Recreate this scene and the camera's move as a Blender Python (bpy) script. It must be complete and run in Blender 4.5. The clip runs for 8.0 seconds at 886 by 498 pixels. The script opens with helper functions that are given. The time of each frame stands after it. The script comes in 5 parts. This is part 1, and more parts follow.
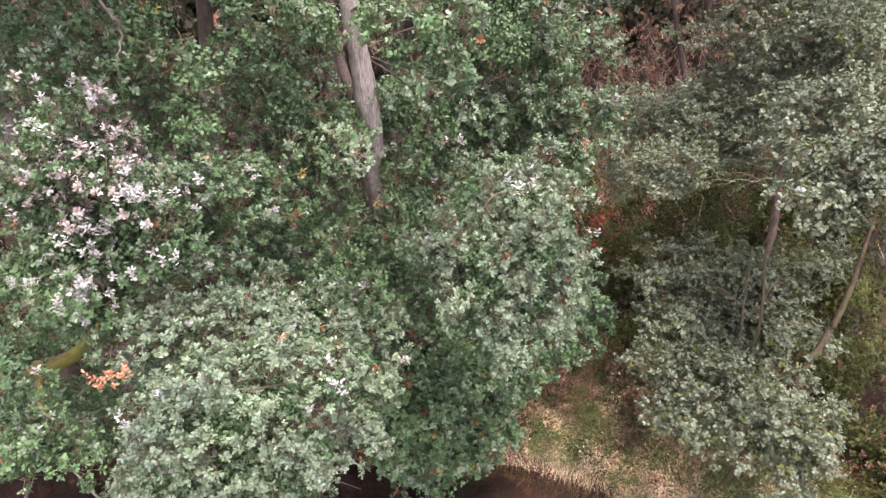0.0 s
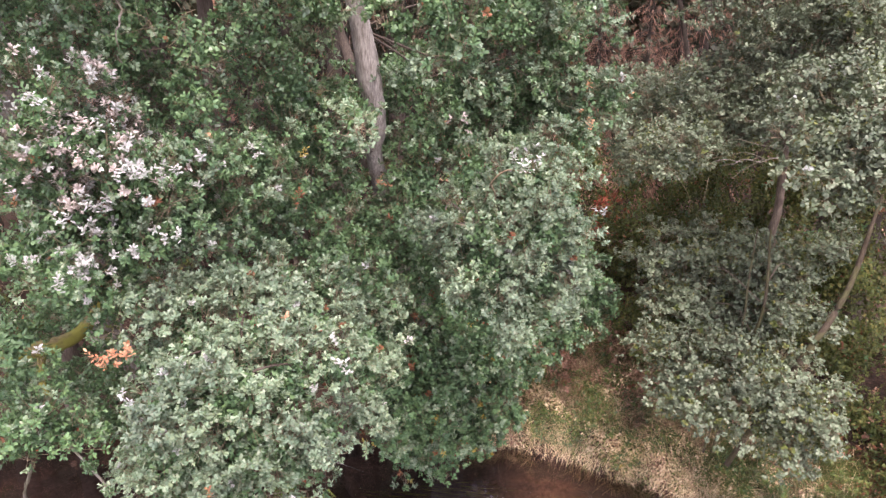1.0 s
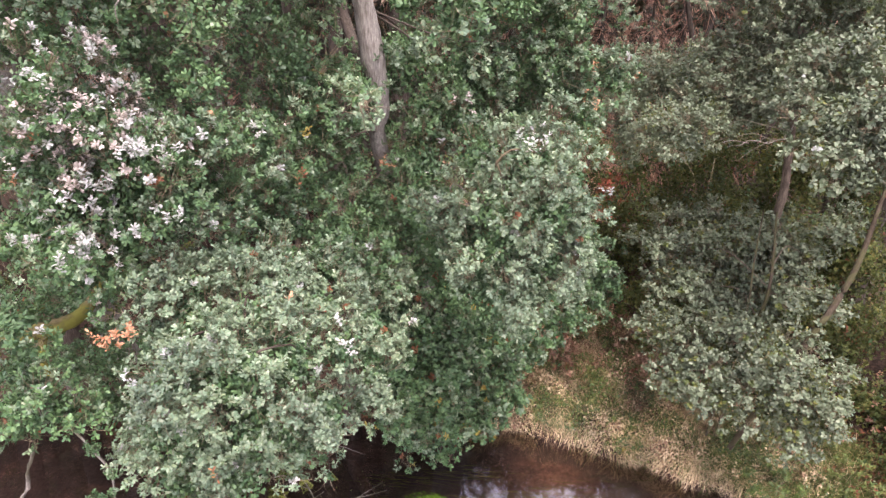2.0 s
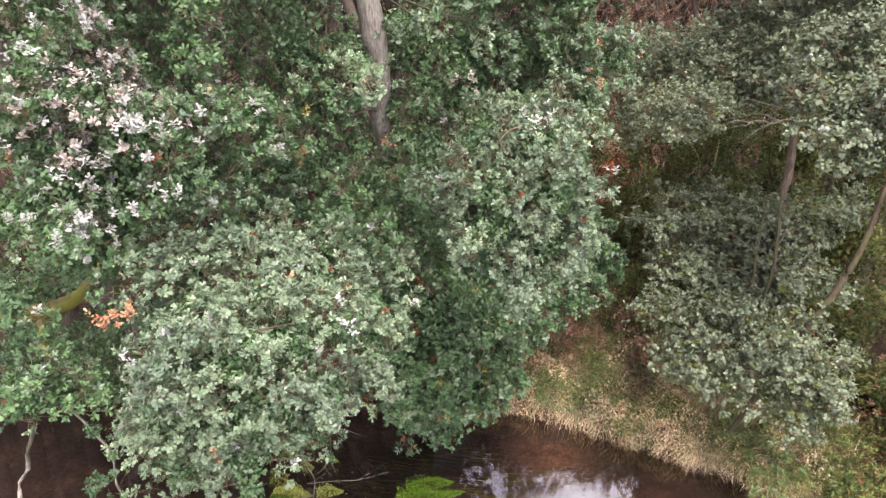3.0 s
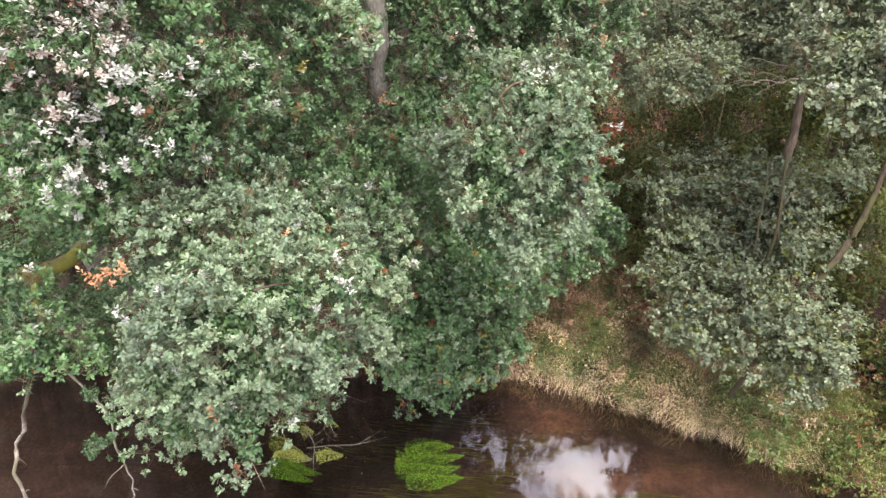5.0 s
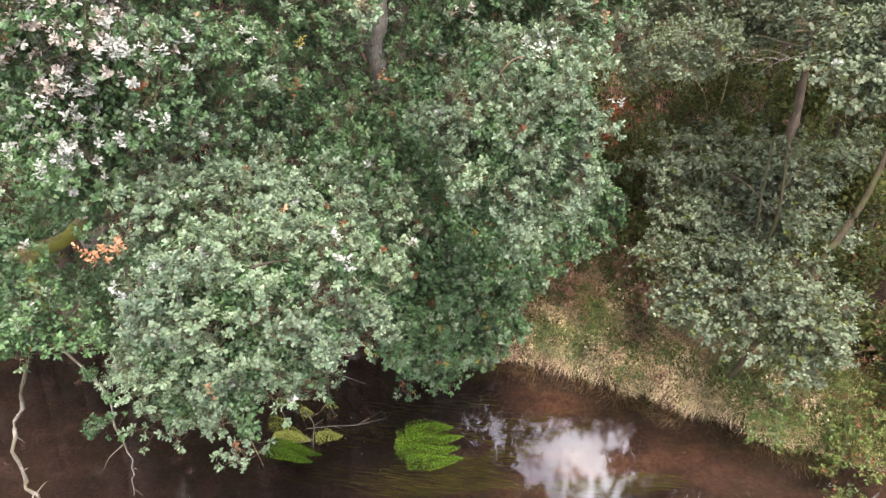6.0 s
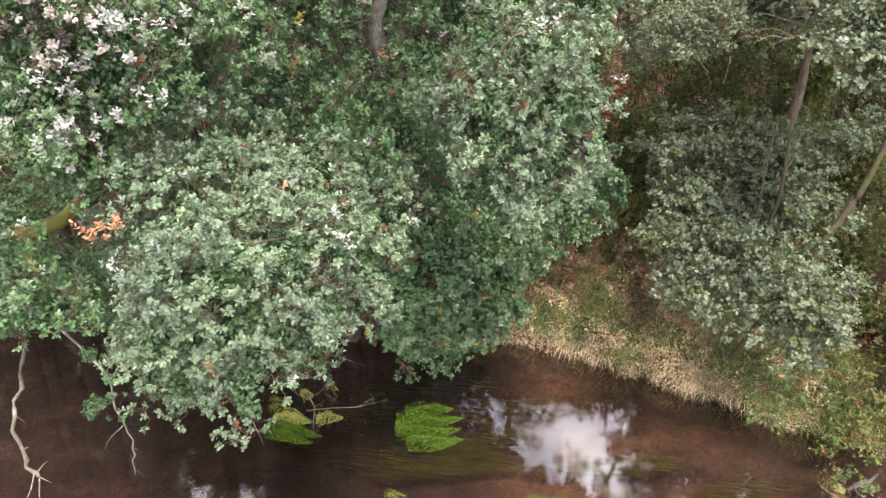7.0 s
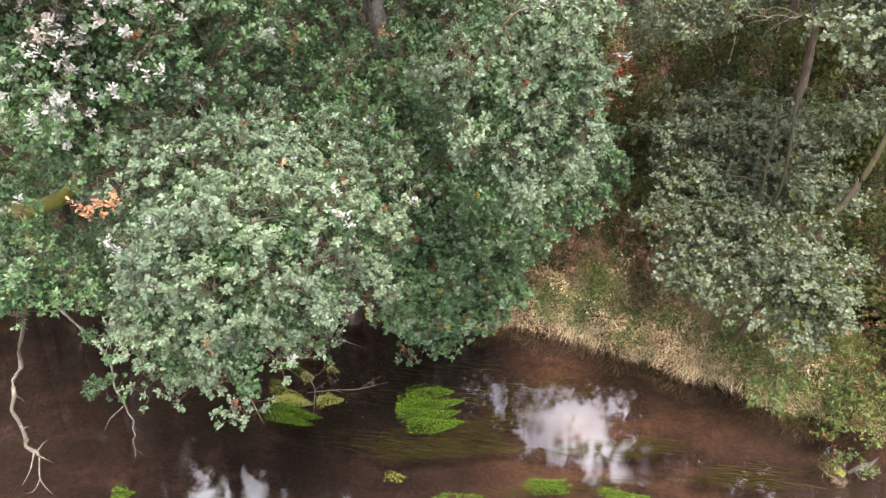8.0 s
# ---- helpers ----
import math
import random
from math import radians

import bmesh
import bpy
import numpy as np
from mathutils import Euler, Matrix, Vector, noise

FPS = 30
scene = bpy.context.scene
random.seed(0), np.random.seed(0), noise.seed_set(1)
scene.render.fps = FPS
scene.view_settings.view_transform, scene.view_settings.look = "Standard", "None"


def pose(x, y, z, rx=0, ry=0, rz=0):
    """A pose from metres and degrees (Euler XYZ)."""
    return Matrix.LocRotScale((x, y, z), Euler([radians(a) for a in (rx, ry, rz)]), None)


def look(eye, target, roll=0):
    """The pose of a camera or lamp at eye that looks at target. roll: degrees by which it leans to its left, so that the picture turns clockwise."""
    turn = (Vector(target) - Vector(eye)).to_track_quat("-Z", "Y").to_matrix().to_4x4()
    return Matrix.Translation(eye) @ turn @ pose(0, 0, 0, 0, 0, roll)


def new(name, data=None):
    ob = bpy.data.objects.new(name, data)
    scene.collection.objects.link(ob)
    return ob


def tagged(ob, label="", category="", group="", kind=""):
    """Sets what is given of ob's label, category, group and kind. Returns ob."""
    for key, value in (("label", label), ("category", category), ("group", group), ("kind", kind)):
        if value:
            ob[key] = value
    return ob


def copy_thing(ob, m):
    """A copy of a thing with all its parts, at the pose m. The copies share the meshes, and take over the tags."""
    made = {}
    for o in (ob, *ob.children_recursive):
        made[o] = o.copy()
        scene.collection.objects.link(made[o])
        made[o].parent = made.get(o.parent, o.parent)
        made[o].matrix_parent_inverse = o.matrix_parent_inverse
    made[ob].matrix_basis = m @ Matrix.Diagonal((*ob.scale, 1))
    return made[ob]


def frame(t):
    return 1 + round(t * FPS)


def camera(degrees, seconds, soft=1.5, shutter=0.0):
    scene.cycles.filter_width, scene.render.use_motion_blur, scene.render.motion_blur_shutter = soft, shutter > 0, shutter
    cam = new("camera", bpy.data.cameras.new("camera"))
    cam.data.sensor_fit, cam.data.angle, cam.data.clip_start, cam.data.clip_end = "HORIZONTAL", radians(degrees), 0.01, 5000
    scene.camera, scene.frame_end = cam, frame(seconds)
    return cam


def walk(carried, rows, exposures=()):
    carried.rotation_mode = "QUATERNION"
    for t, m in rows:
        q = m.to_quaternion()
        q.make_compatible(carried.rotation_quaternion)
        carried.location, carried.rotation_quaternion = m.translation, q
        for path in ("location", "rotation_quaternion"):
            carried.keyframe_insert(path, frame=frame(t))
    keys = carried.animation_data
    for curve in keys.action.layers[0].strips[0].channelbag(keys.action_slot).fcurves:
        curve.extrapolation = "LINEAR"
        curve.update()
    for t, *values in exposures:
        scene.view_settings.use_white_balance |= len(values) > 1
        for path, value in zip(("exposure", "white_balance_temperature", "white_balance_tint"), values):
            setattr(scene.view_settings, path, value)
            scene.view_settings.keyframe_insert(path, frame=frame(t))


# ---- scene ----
cam = camera(64.15, 8.0, soft=1.35)
ROWS = [
    (0, 0, 0, 14.6097, 72.081, -0, 0),
    (0.5, -0.0454, 0.0407, 14.5271, 71.586, -0.035, -0.056),
    (1, -0.099, 0.0831, 14.4453, 70.973, -0.022, -0.063),
    (1.5, -0.1483, 0.1291, 14.3721, 70.444, -0.033, -0.068),
    (3, -0.2301, 0.2844, 14.162, 68.675, -0.089, -0.067),
    (3.5, -0.2329, 0.324, 14.094, 68.133, -0.097, -0.083),
    (4, -0.2276, 0.3553, 14.0223, 67.5, -0.102, -0.079),
    (4.5, -0.226, 0.3809, 13.9551, 66.961, -0.104, -0.083),
    (6, -0.2294, 0.4573, 13.7291, 65.152, -0.141, -0.13),
    (6.5, -0.2391, 0.4673, 13.656, 64.604, -0.151, -0.123),
    (7, -0.2451, 0.4764, 13.5817, 64.03, -0.143, -0.156),
    (7.5, -0.2383, 0.4933, 13.5119, 63.473, -0.152, -0.182),
    (8, -0.2267, 0.5167, 13.4416, 62.9, -0.22, 0.032),
]
walk(cam, [(t, pose(x, y, z, rx, ry, rz)) for t, x, y, z, rx, ry, rz in ROWS], exposures=[(0.0, 2.0, 6600, 26), (1.5, 2.0, 6600, 25), (4.0, 2.0, 6780, 12), (8.0, 1.98, 6800, 10)])
WATER = 0.0
PLAN = 1 / 0.7  # metres to one unit of the plan, in which the places and sizes below are given

def ramp(n, stops):
    r = n.new("ShaderNodeValToRGB")
    e = r.color_ramp.elements
    while len(e) < len(stops):
        e.new(0.5)
    for el, (p, c) in zip(e, stops):
        el.position, el.color = p, (*c, 1)
    return r


# ---- world and light: a bright overcast sky ----
SUN_UP, SUN_ROUND = 60.0, 165.0
world = bpy.data.worlds.new("overcast_sky")
scene.world = world
world.use_nodes = True
wn, wl = world.node_tree.nodes, world.node_tree.links
wn.clear()
sky = wn.new("ShaderNodeTexSky")
sky.sky_type, sky.sun_disc = "NISHITA", False
sky.sun_elevation, sky.sun_rotation = radians(SUN_UP), radians(SUN_ROUND)
sky.air_density, sky.dust_density, sky.ozone_density = 1.0, 3.0, 1.0
cloud = wn.new("ShaderNodeMix")
cloud.data_type = "RGBA"
cloud.inputs["Factor"].default_value = 0.72
back = wn.new("ShaderNodeBackground")
back.inputs["Strength"].default_value = 0.15
wout = wn.new("ShaderNodeOutputWorld")
wl.new(sky.outputs["Color"], cloud.inputs["A"])
wtc = wn.new("ShaderNodeTexCoord")
puff = wn.new("ShaderNodeTexNoise")
puff.inputs["Scale"].default_value, puff.inputs["Detail"].default_value, puff.inputs["Roughness"].default_value = 4.2, 9, 0.6
wmap = wn.new("ShaderNodeMapping")
wmap.inputs["Rotation"].default_value = (0, 0, 2.1)
wl.new(wtc.outputs["Generated"], wmap.inputs["Vector"])
wl.new(wmap.outputs["Vector"], puff.inputs["Vector"])
deck = ramp(wn, [(0.38, (0.42, 0.41, 0.5)), (0.49, (0.8, 0.8, 0.85)), (0.58, (1.45, 1.45, 1.45))])
wl.new(puff.outputs["Fac"], deck.inputs["Fac"])
lift = wn.new("ShaderNodeMix")
lift.data_type, lift.blend_type = "RGBA", "MULTIPLY"
lift.inputs["Factor"].default_value = 1.0
lift.inputs["B"].default_value = (11.8, 11.8, 12.5, 1)
wl.new(deck.outputs["Color"], lift.inputs["A"])
wl.new(lift.outputs["Result"], cloud.inputs["B"])
wl.new(cloud.outputs["Result"], back.inputs["Color"])
wl.new(back.outputs["Background"], wout.inputs["Surface"])

sun = new("sun", bpy.data.lights.new("sun", "SUN"))
sun.data.energy, sun.data.angle, sun.data.color = 2.7, radians(22), (1.0, 0.96, 0.9)
sun.matrix_world = look((0, 0, 0), (-math.sin(radians(SUN_ROUND)) * math.cos(radians(SUN_UP)),
                                    -math.cos(radians(SUN_ROUND)) * math.cos(radians(SUN_UP)), -math.sin(radians(SUN_UP))))


# ---- materials ----
def material(name):
    m = bpy.data.materials.new(name)
    m.use_nodes = True
    n, l = m.node_tree.nodes, m.node_tree.links
    return m, n, l, n["Principled BSDF"]


def noise_node(n, l, scale, detail=4, rough=0.55, stretch=None, space="Object"):
    tc = n.new("ShaderNodeTexCoord")
    src = tc.outputs[space]
    if stretch:
        mp = n.new("ShaderNodeMapping")
        mp.inputs["Scale"].default_value = stretch
        l.new(src, mp.inputs["Vector"])
        src = mp.outputs["Vector"]
    t = n.new("ShaderNodeTexNoise")
    t.inputs["Scale"].default_value, t.inputs["Detail"].default_value, t.inputs["Roughness"].default_value = scale, detail, rough
    l.new(src, t.inputs["Vector"])
    return t.outputs["Fac"]


def mixed(n, l, kind, fac, a, b):
    m = n.new("ShaderNodeMix")
    m.data_type, m.blend_type = "RGBA", kind
    for key, v in (("Factor", fac), ("A", a), ("B", b)):
        if isinstance(v, (int, float)):
            m.inputs[key].default_value = v
        elif isinstance(v, tuple):
            m.inputs[key].default_value = (*v, 1)
        else:
            l.new(v, m.inputs[key])
    return m.outputs["Result"]


def leaf_material(name, colours, rough=0.45, through_light=0.25, patch=0.5, gloss=0.5):
    """Leaves that differ one by one, with duller and fresher patches over the crown."""
    m, n, l, b = material(name)
    geo = n.new("ShaderNodeNewGeometry")
    one = ramp(n, [(i / max(1, len(colours) - 1), c) for i, c in enumerate(colours)])
    l.new(geo.outputs["Random Per Island"], one.inputs["Fac"])
    wide = noise_node(n, l, 0.8, 3)
    tone = ramp(n, [(0.3, (1 - patch,) * 3), (0.7, (1 + 0.6 * patch, 1 + 0.5 * patch, 1 + 0.2 * patch))])
    l.new(wide, tone.inputs["Fac"])
    col = mixed(n, l, "MULTIPLY", 1.0, one.outputs["Color"], tone.outputs["Color"])
    fine = noise_node(n, l, 60, 2)
    vein = ramp(n, [(0.3, (0.75, 0.75, 0.75)), (0.7, (1.15, 1.15, 1.1))])
    l.new(fine, vein.inputs["Fac"])
    col = mixed(n, l, "MULTIPLY", 1.0, col, vein.outputs["Color"])
    l.new(col, b.inputs["Base Color"])
    b.inputs["Roughness"].default_value = rough
    b.inputs["Specular IOR Level"].default_value = gloss
    tr = n.new("ShaderNodeBsdfTranslucent")
    warm = mixed(n, l, "MULTIPLY", 1.0, col, (1.3, 1.5, 0.7))
    l.new(warm, tr.inputs["Color"])
    ms = n.new("ShaderNodeMixShader")
    ms.inputs["Fac"].default_value = through_light
    l.new(b.outputs["BSDF"], ms.inputs[1])
    l.new(tr.outputs["BSDF"], ms.inputs[2])
    l.new(ms.outputs["Shader"], n["Material Output"].inputs["Surface"])
    return m


def bark_material(name, dark, light, moss=None, stretch=(9, 9, 1.2), rough=0.9):
    m, n, l, b = material(name)
    grain = noise_node(n, l, 3.5, 8, 0.65, stretch)
    c = ramp(n, [(0.3, dark), (0.52, tuple((p + q) / 2 for p, q in zip(dark, light))), (0.72, light)])
    l.new(grain, c.inputs["Fac"])
    blot = noise_node(n, l, 2.0, 4)
    t = ramp(n, [(0.3, (0.6, 0.58, 0.55)), (0.7, (1.2, 1.2, 1.2))])
    l.new(blot, t.inputs["Fac"])
    col = mixed(n, l, "MULTIPLY", 1.0, c.outputs["Color"], t.outputs["Color"])
    if moss:
        where = noise_node(n, l, 2.6, 5)
        k = ramp(n, [(0.42, (0, 0, 0)), (0.56, (1, 1, 1))])
        l.new(where, k.inputs["Fac"])
        col = mixed(n, l, "MIX", k.outputs["Color"], col, moss)
    l.new(col, b.inputs["Base Color"])
    b.inputs["Roughness"].default_value = rough
    b.inputs["Specular IOR Level"].default_value = 0.12
    bump = n.new("ShaderNodeBump")
    bump.inputs["Strength"].default_value, bump.inputs["Distance"].default_value = 0.8, 0.03
    l.new(grain, bump.inputs["Height"])
    l.new(bump.outputs["Normal"], b.inputs["Normal"])
    return m


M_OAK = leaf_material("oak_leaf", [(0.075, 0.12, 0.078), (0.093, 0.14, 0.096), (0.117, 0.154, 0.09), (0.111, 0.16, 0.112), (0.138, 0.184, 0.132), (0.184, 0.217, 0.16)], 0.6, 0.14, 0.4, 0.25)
# deep green of its own, darkened further to put shade into back crowns
M_OAK_DEEP_SHADE = leaf_material("deep_green_shaded_oak_leaf", [(0.033, 0.073, 0.034), (0.044, 0.09, 0.042), (0.061, 0.106, 0.04), (0.059, 0.115, 0.053), (0.082, 0.136, 0.063)], 0.6, 0.11, 0.4, 0.25)
M_PALE = leaf_material("mildewed_leaf", [(0.15, 0.17, 0.15), (0.22, 0.22, 0.215), (0.31, 0.295, 0.3)], 0.7, 0.12, 0.15, 0.2)
M_ROSE = leaf_material("faded_rose_leaf", [(0.16, 0.14, 0.125), (0.27, 0.225, 0.215), (0.38, 0.335, 0.325)], 0.7, 0.12, 0.2, 0.2)
M_ORANGE = leaf_material("orange_leaf", [(0.22, 0.085, 0.045), (0.28, 0.135, 0.08), (0.32, 0.18, 0.115)], 0.6, 0.25, 0.2, 0.2)
M_YELLOW = leaf_material("yellow_leaf", [(0.22, 0.16, 0.035), (0.28, 0.2, 0.06), (0.18, 0.17, 0.05)], 0.6, 0.25, 0.2, 0.2)
M_RED = leaf_material("russet_leaf", [(0.09, 0.035, 0.02), (0.14, 0.05, 0.028), (0.13, 0.075, 0.035)], 0.7, 0.2, 0.3, 0.2)
M_SCARLET = leaf_material("dark_red_leaf", [(0.14, 0.03, 0.02), (0.22, 0.05, 0.03), (0.2, 0.08, 0.04)], 0.6, 0.2, 0.3, 0.2)
M_BRACKEN = leaf_material("dead_bracken_stalk", [(0.13, 0.068, 0.05), (0.24, 0.135, 0.1), (0.36, 0.235, 0.175)], 0.8, 0.1, 0.3, 0.1)
M_ALDER = leaf_material("alder_leaf", [(0.066, 0.09, 0.058), (0.08, 0.105, 0.069), (0.1, 0.125, 0.085), (0.117, 0.139, 0.098), (0.134, 0.153, 0.112)], 0.6, 0.12, 0.4, 0.2)
M_SHRUB = leaf_material("understorey_leaf", [(0.034, 0.048, 0.016), (0.053, 0.069, 0.021), (0.076, 0.09, 0.028), (0.11, 0.1, 0.034)], 0.6, 0.14, 0.5, 0.15)
M_FIR = leaf_material("conifer_needle", [(0.022, 0.036, 0.015), (0.036, 0.044, 0.018), (0.06, 0.045, 0.025)], 0.6, 0.1)
M_DEADFIR = leaf_material("dead_conifer_twig", [(0.2, 0.1, 0.078), (0.34, 0.185, 0.15), (0.45, 0.285, 0.235), (0.2, 0.125, 0.095)], 0.8, 0.05, 0.4, 0.1)
M_HERB = leaf_material("fresh_herb_leaf", [(0.038, 0.068, 0.016), (0.055, 0.092, 0.022), (0.08, 0.115, 0.032)], 0.5, 0.15)
M_STRAW = leaf_material("dry_grass", [(0.28, 0.19, 0.12), (0.48, 0.36, 0.245), (0.64, 0.52, 0.38), (0.36, 0.24, 0.155)], 0.75, 0.12, 0.4, 0.15)
M_GRASS = leaf_material("green_grass", [(0.055, 0.09, 0.022), (0.085, 0.12, 0.03), (0.125, 0.135, 0.045)], 0.6, 0.18, 0.35, 0.3)
M_OLIVE = leaf_material("olive_bank_leaf", [(0.13, 0.14, 0.055), (0.2, 0.195, 0.085), (0.29, 0.255, 0.13)], 0.65, 0.15, 0.35, 0.2)
M_WEED = leaf_material("bright_water_weed", [(0.022, 0.052, 0.003), (0.042, 0.084, 0.005), (0.072, 0.122, 0.009)], 0.6, 0.1, 0.5, 0.12)
M_PALEWEED = leaf_material("yellowing_water_weed", [(0.13, 0.15, 0.03), (0.19, 0.2, 0.05), (0.24, 0.23, 0.08)], 0.6, 0.12, 0.4, 0.2)
M_STRAND = leaf_material("trailing_water_weed", [(0.065, 0.074, 0.014), (0.11, 0.118, 0.022), (0.17, 0.168, 0.04)], 0.6, 0.1, 0.4, 0.2)
M_BARK = bark_material("grey_oak_bark", (0.07, 0.06, 0.05), (0.27, 0.25, 0.225))
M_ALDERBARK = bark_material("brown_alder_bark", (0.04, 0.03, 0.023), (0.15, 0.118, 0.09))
# alder bark with some moss, darkened so its colour carries the stems' shade
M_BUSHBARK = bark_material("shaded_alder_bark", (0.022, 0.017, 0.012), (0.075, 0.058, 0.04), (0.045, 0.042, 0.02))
# bark darkened to put the wood's shade into trunks and inner limbs
M_DARKBARK = bark_material("dark_shaded_bark", (0.025, 0.02, 0.016), (0.09, 0.07, 0.056))
M_MOSSY = bark_material("mossy_bark", (0.05, 0.04, 0.02), (0.12, 0.1, 0.045), (0.1, 0.098, 0.02), (3, 3, 3))
M_DEAD = bark_material("bleached_dead_wood", (0.05, 0.04, 0.032), (0.27, 0.24, 0.21), (0.09, 0.08, 0.055), (6, 6, 6))
M_SUNKEN = bark_material("sodden_brown_wood", (0.05, 0.03, 0.024), (0.16, 0.1, 0.08), None, (3, 3, 3))
M_DRIFT = bark_material("grey_driftwood", (0.032, 0.027, 0.025), (0.09, 0.077, 0.073), None, (3, 3, 3))
M_TWIG = bark_material("thin_twig_bark", (0.07, 0.05, 0.03), (0.2, 0.165, 0.11), None, (4, 4, 4))


def ground_material():
    m, n, l, b = material("leaf_litter_and_river_sand")
    fine = noise_node(n, l, 9, 8, 0.7)
    litter = ramp(n, [(0.3, (0.014, 0.009, 0.006)), (0.5, (0.035, 0.022, 0.015)), (0.72, (0.085, 0.05, 0.034))])
    l.new(fine, litter.inputs["Fac"])
    broad = noise_node(n, l, 0.4, 5, 0.6, (0.8, 1.5, 1))
    sand = ramp(n, [(0.38, (0.055, 0.038, 0.036)), (0.55, (0.09, 0.058, 0.05)), (0.72, (0.22, 0.125, 0.085))])
    l.new(broad, sand.inputs["Fac"])
    grit = ramp(n, [(0.3, (0.7, 0.7, 0.7)), (0.7, (1.2, 1.2, 1.2))])
    l.new(fine, grit.inputs["Fac"])
    bed = mixed(n, l, "MULTIPLY", 1.0, sand.outputs["Color"], grit.outputs["Color"])
    geo = n.new("ShaderNodeNewGeometry")
    far = n.new("ShaderNodeVectorMath")
    far.operation = "DISTANCE"
    far.inputs[1].default_value = (4.6, 14.2, -0.6)
    l.new(geo.outputs["Position"], far.inputs[0])
    bar = n.new("ShaderNodeMapRange")
    bar.inputs["From Min"].default_value, bar.inputs["From Max"].default_value = 5.5, 1.0
    bar.inputs["To Min"].default_value, bar.inputs["To Max"].default_value = 0.0, 0.6
    l.new(far.outputs["Value"], bar.inputs["Value"])
    drifted = ramp(n, [(0.38, (0.08, 0.055, 0.04)), (0.62, (0.34, 0.21, 0.135))])
    l.new(noise_node(n, l, 0.75, 5, 0.6), drifted.inputs["Fac"])
    bed = mixed(n, l, "MIX", bar.outputs["Result"], bed, drifted.outputs["Color"])
    bed = mixed(n, l, "MULTIPLY", 1.0, bed, grit.outputs["Color"])
    sep = n.new("ShaderNodeSeparateXYZ")
    l.new(geo.outputs["Position"], sep.inputs["Vector"])
    edge = n.new("ShaderNodeMapRange")
    edge.inputs["From Min"].default_value, edge.inputs["From Max"].default_value = -0.12, 0.08
    l.new(sep.outputs["Z"], edge.inputs["Value"])
    col = mixed(n, l, "MIX", edge.outputs["Result"], bed, litter.outputs["Color"])
    l.new(col, b.inputs["Base Color"])
    b.inputs["Roughness"].default_value = 0.9
    b.inputs["Specular IOR Level"].default_value = 0.08
    bump = n.new("ShaderNodeBump")
    bump.inputs["Strength"].default_value, bump.inputs["Distance"].default_value = 0.7, 0.05
    l.new(fine, bump.inputs["Height"])
    l.new(bump.outputs["Normal"], b.inputs["Normal"])
    return m


def water_material():
    """Brown peaty water: a little silt, the bed showing through, with a gloss that grows at grazing angles."""
    m, n, l, b = material("peaty_river_water")
    n.remove(b)
    small = noise_node(n, l, 5.0, 3, 0.55, (1, 1.1, 1))
    big = noise_node(n, l, 1.0, 2, 0.5)
    add = n.new("ShaderNodeMath")
    add.operation = "MULTIPLY_ADD"
    add.inputs[1].default_value = 0.35
    l.new(small, add.inputs[0])
    l.new(big, add.inputs[2])
    bump = n.new("ShaderNodeBump")
    bump.inputs["Strength"].default_value, bump.inputs["Distance"].default_value = 0.04, 0.035
    tiny = noise_node(n, l, 9.0, 3, 0.55, (1, 1.5, 1))
    more = n.new("ShaderNodeMath")
    more.operation = "MULTIPLY_ADD"
    more.inputs[1].default_value = 0.34
    l.new(tiny, more.inputs[0])
    l.new(add.outputs[0], more.inputs[2])
    l.new(more.outputs[0], bump.inputs["Height"])
    fres = n.new("ShaderNodeFresnel")
    fres.inputs["IOR"].default_value = 1.8
    l.new(bump.outputs["Normal"], fres.inputs["Normal"])
    gl = n.new("ShaderNodeBsdfGlossy")
    gl.inputs["Roughness"].default_value = 0.002
    gl.inputs["Color"].default_value = (1, 1, 1, 1)
    l.new(bump.outputs["Normal"], gl.inputs["Normal"])
    tp = n.new("ShaderNodeBsdfTransparent")
    tp.inputs["Color"].default_value = (0.715, 0.635, 0.6, 1)
    silt = n.new("ShaderNodeBsdfDiffuse")
    silt.inputs["Color"].default_value = (0.04, 0.031, 0.028, 1)
    murk = n.new("ShaderNodeMixShader")
    murk.inputs["Fac"].default_value = 0.08
    l.new(tp.outputs["BSDF"], murk.inputs[1])
    l.new(silt.outputs["BSDF"], murk.inputs[2])
    ms = n.new("ShaderNodeMixShader")
    l.new(fres.outputs["Fac"], ms.inputs["Fac"])
    l.new(murk.outputs["Shader"], ms.inputs[1])
    l.new(gl.outputs["BSDF"], ms.inputs[2])
    l.new(ms.outputs["Shader"], n["Material Output"].inputs["Surface"])
    return m


M_GROUND, M_WATER = ground_material(), water_material()
rng = np.random.default_rng(7)


# ---- mesh helpers ----
def unit(a):
    a = np.asarray(a, float)
    return a / np.maximum(np.linalg.norm(a, axis=-1, keepdims=True), 1e-9)


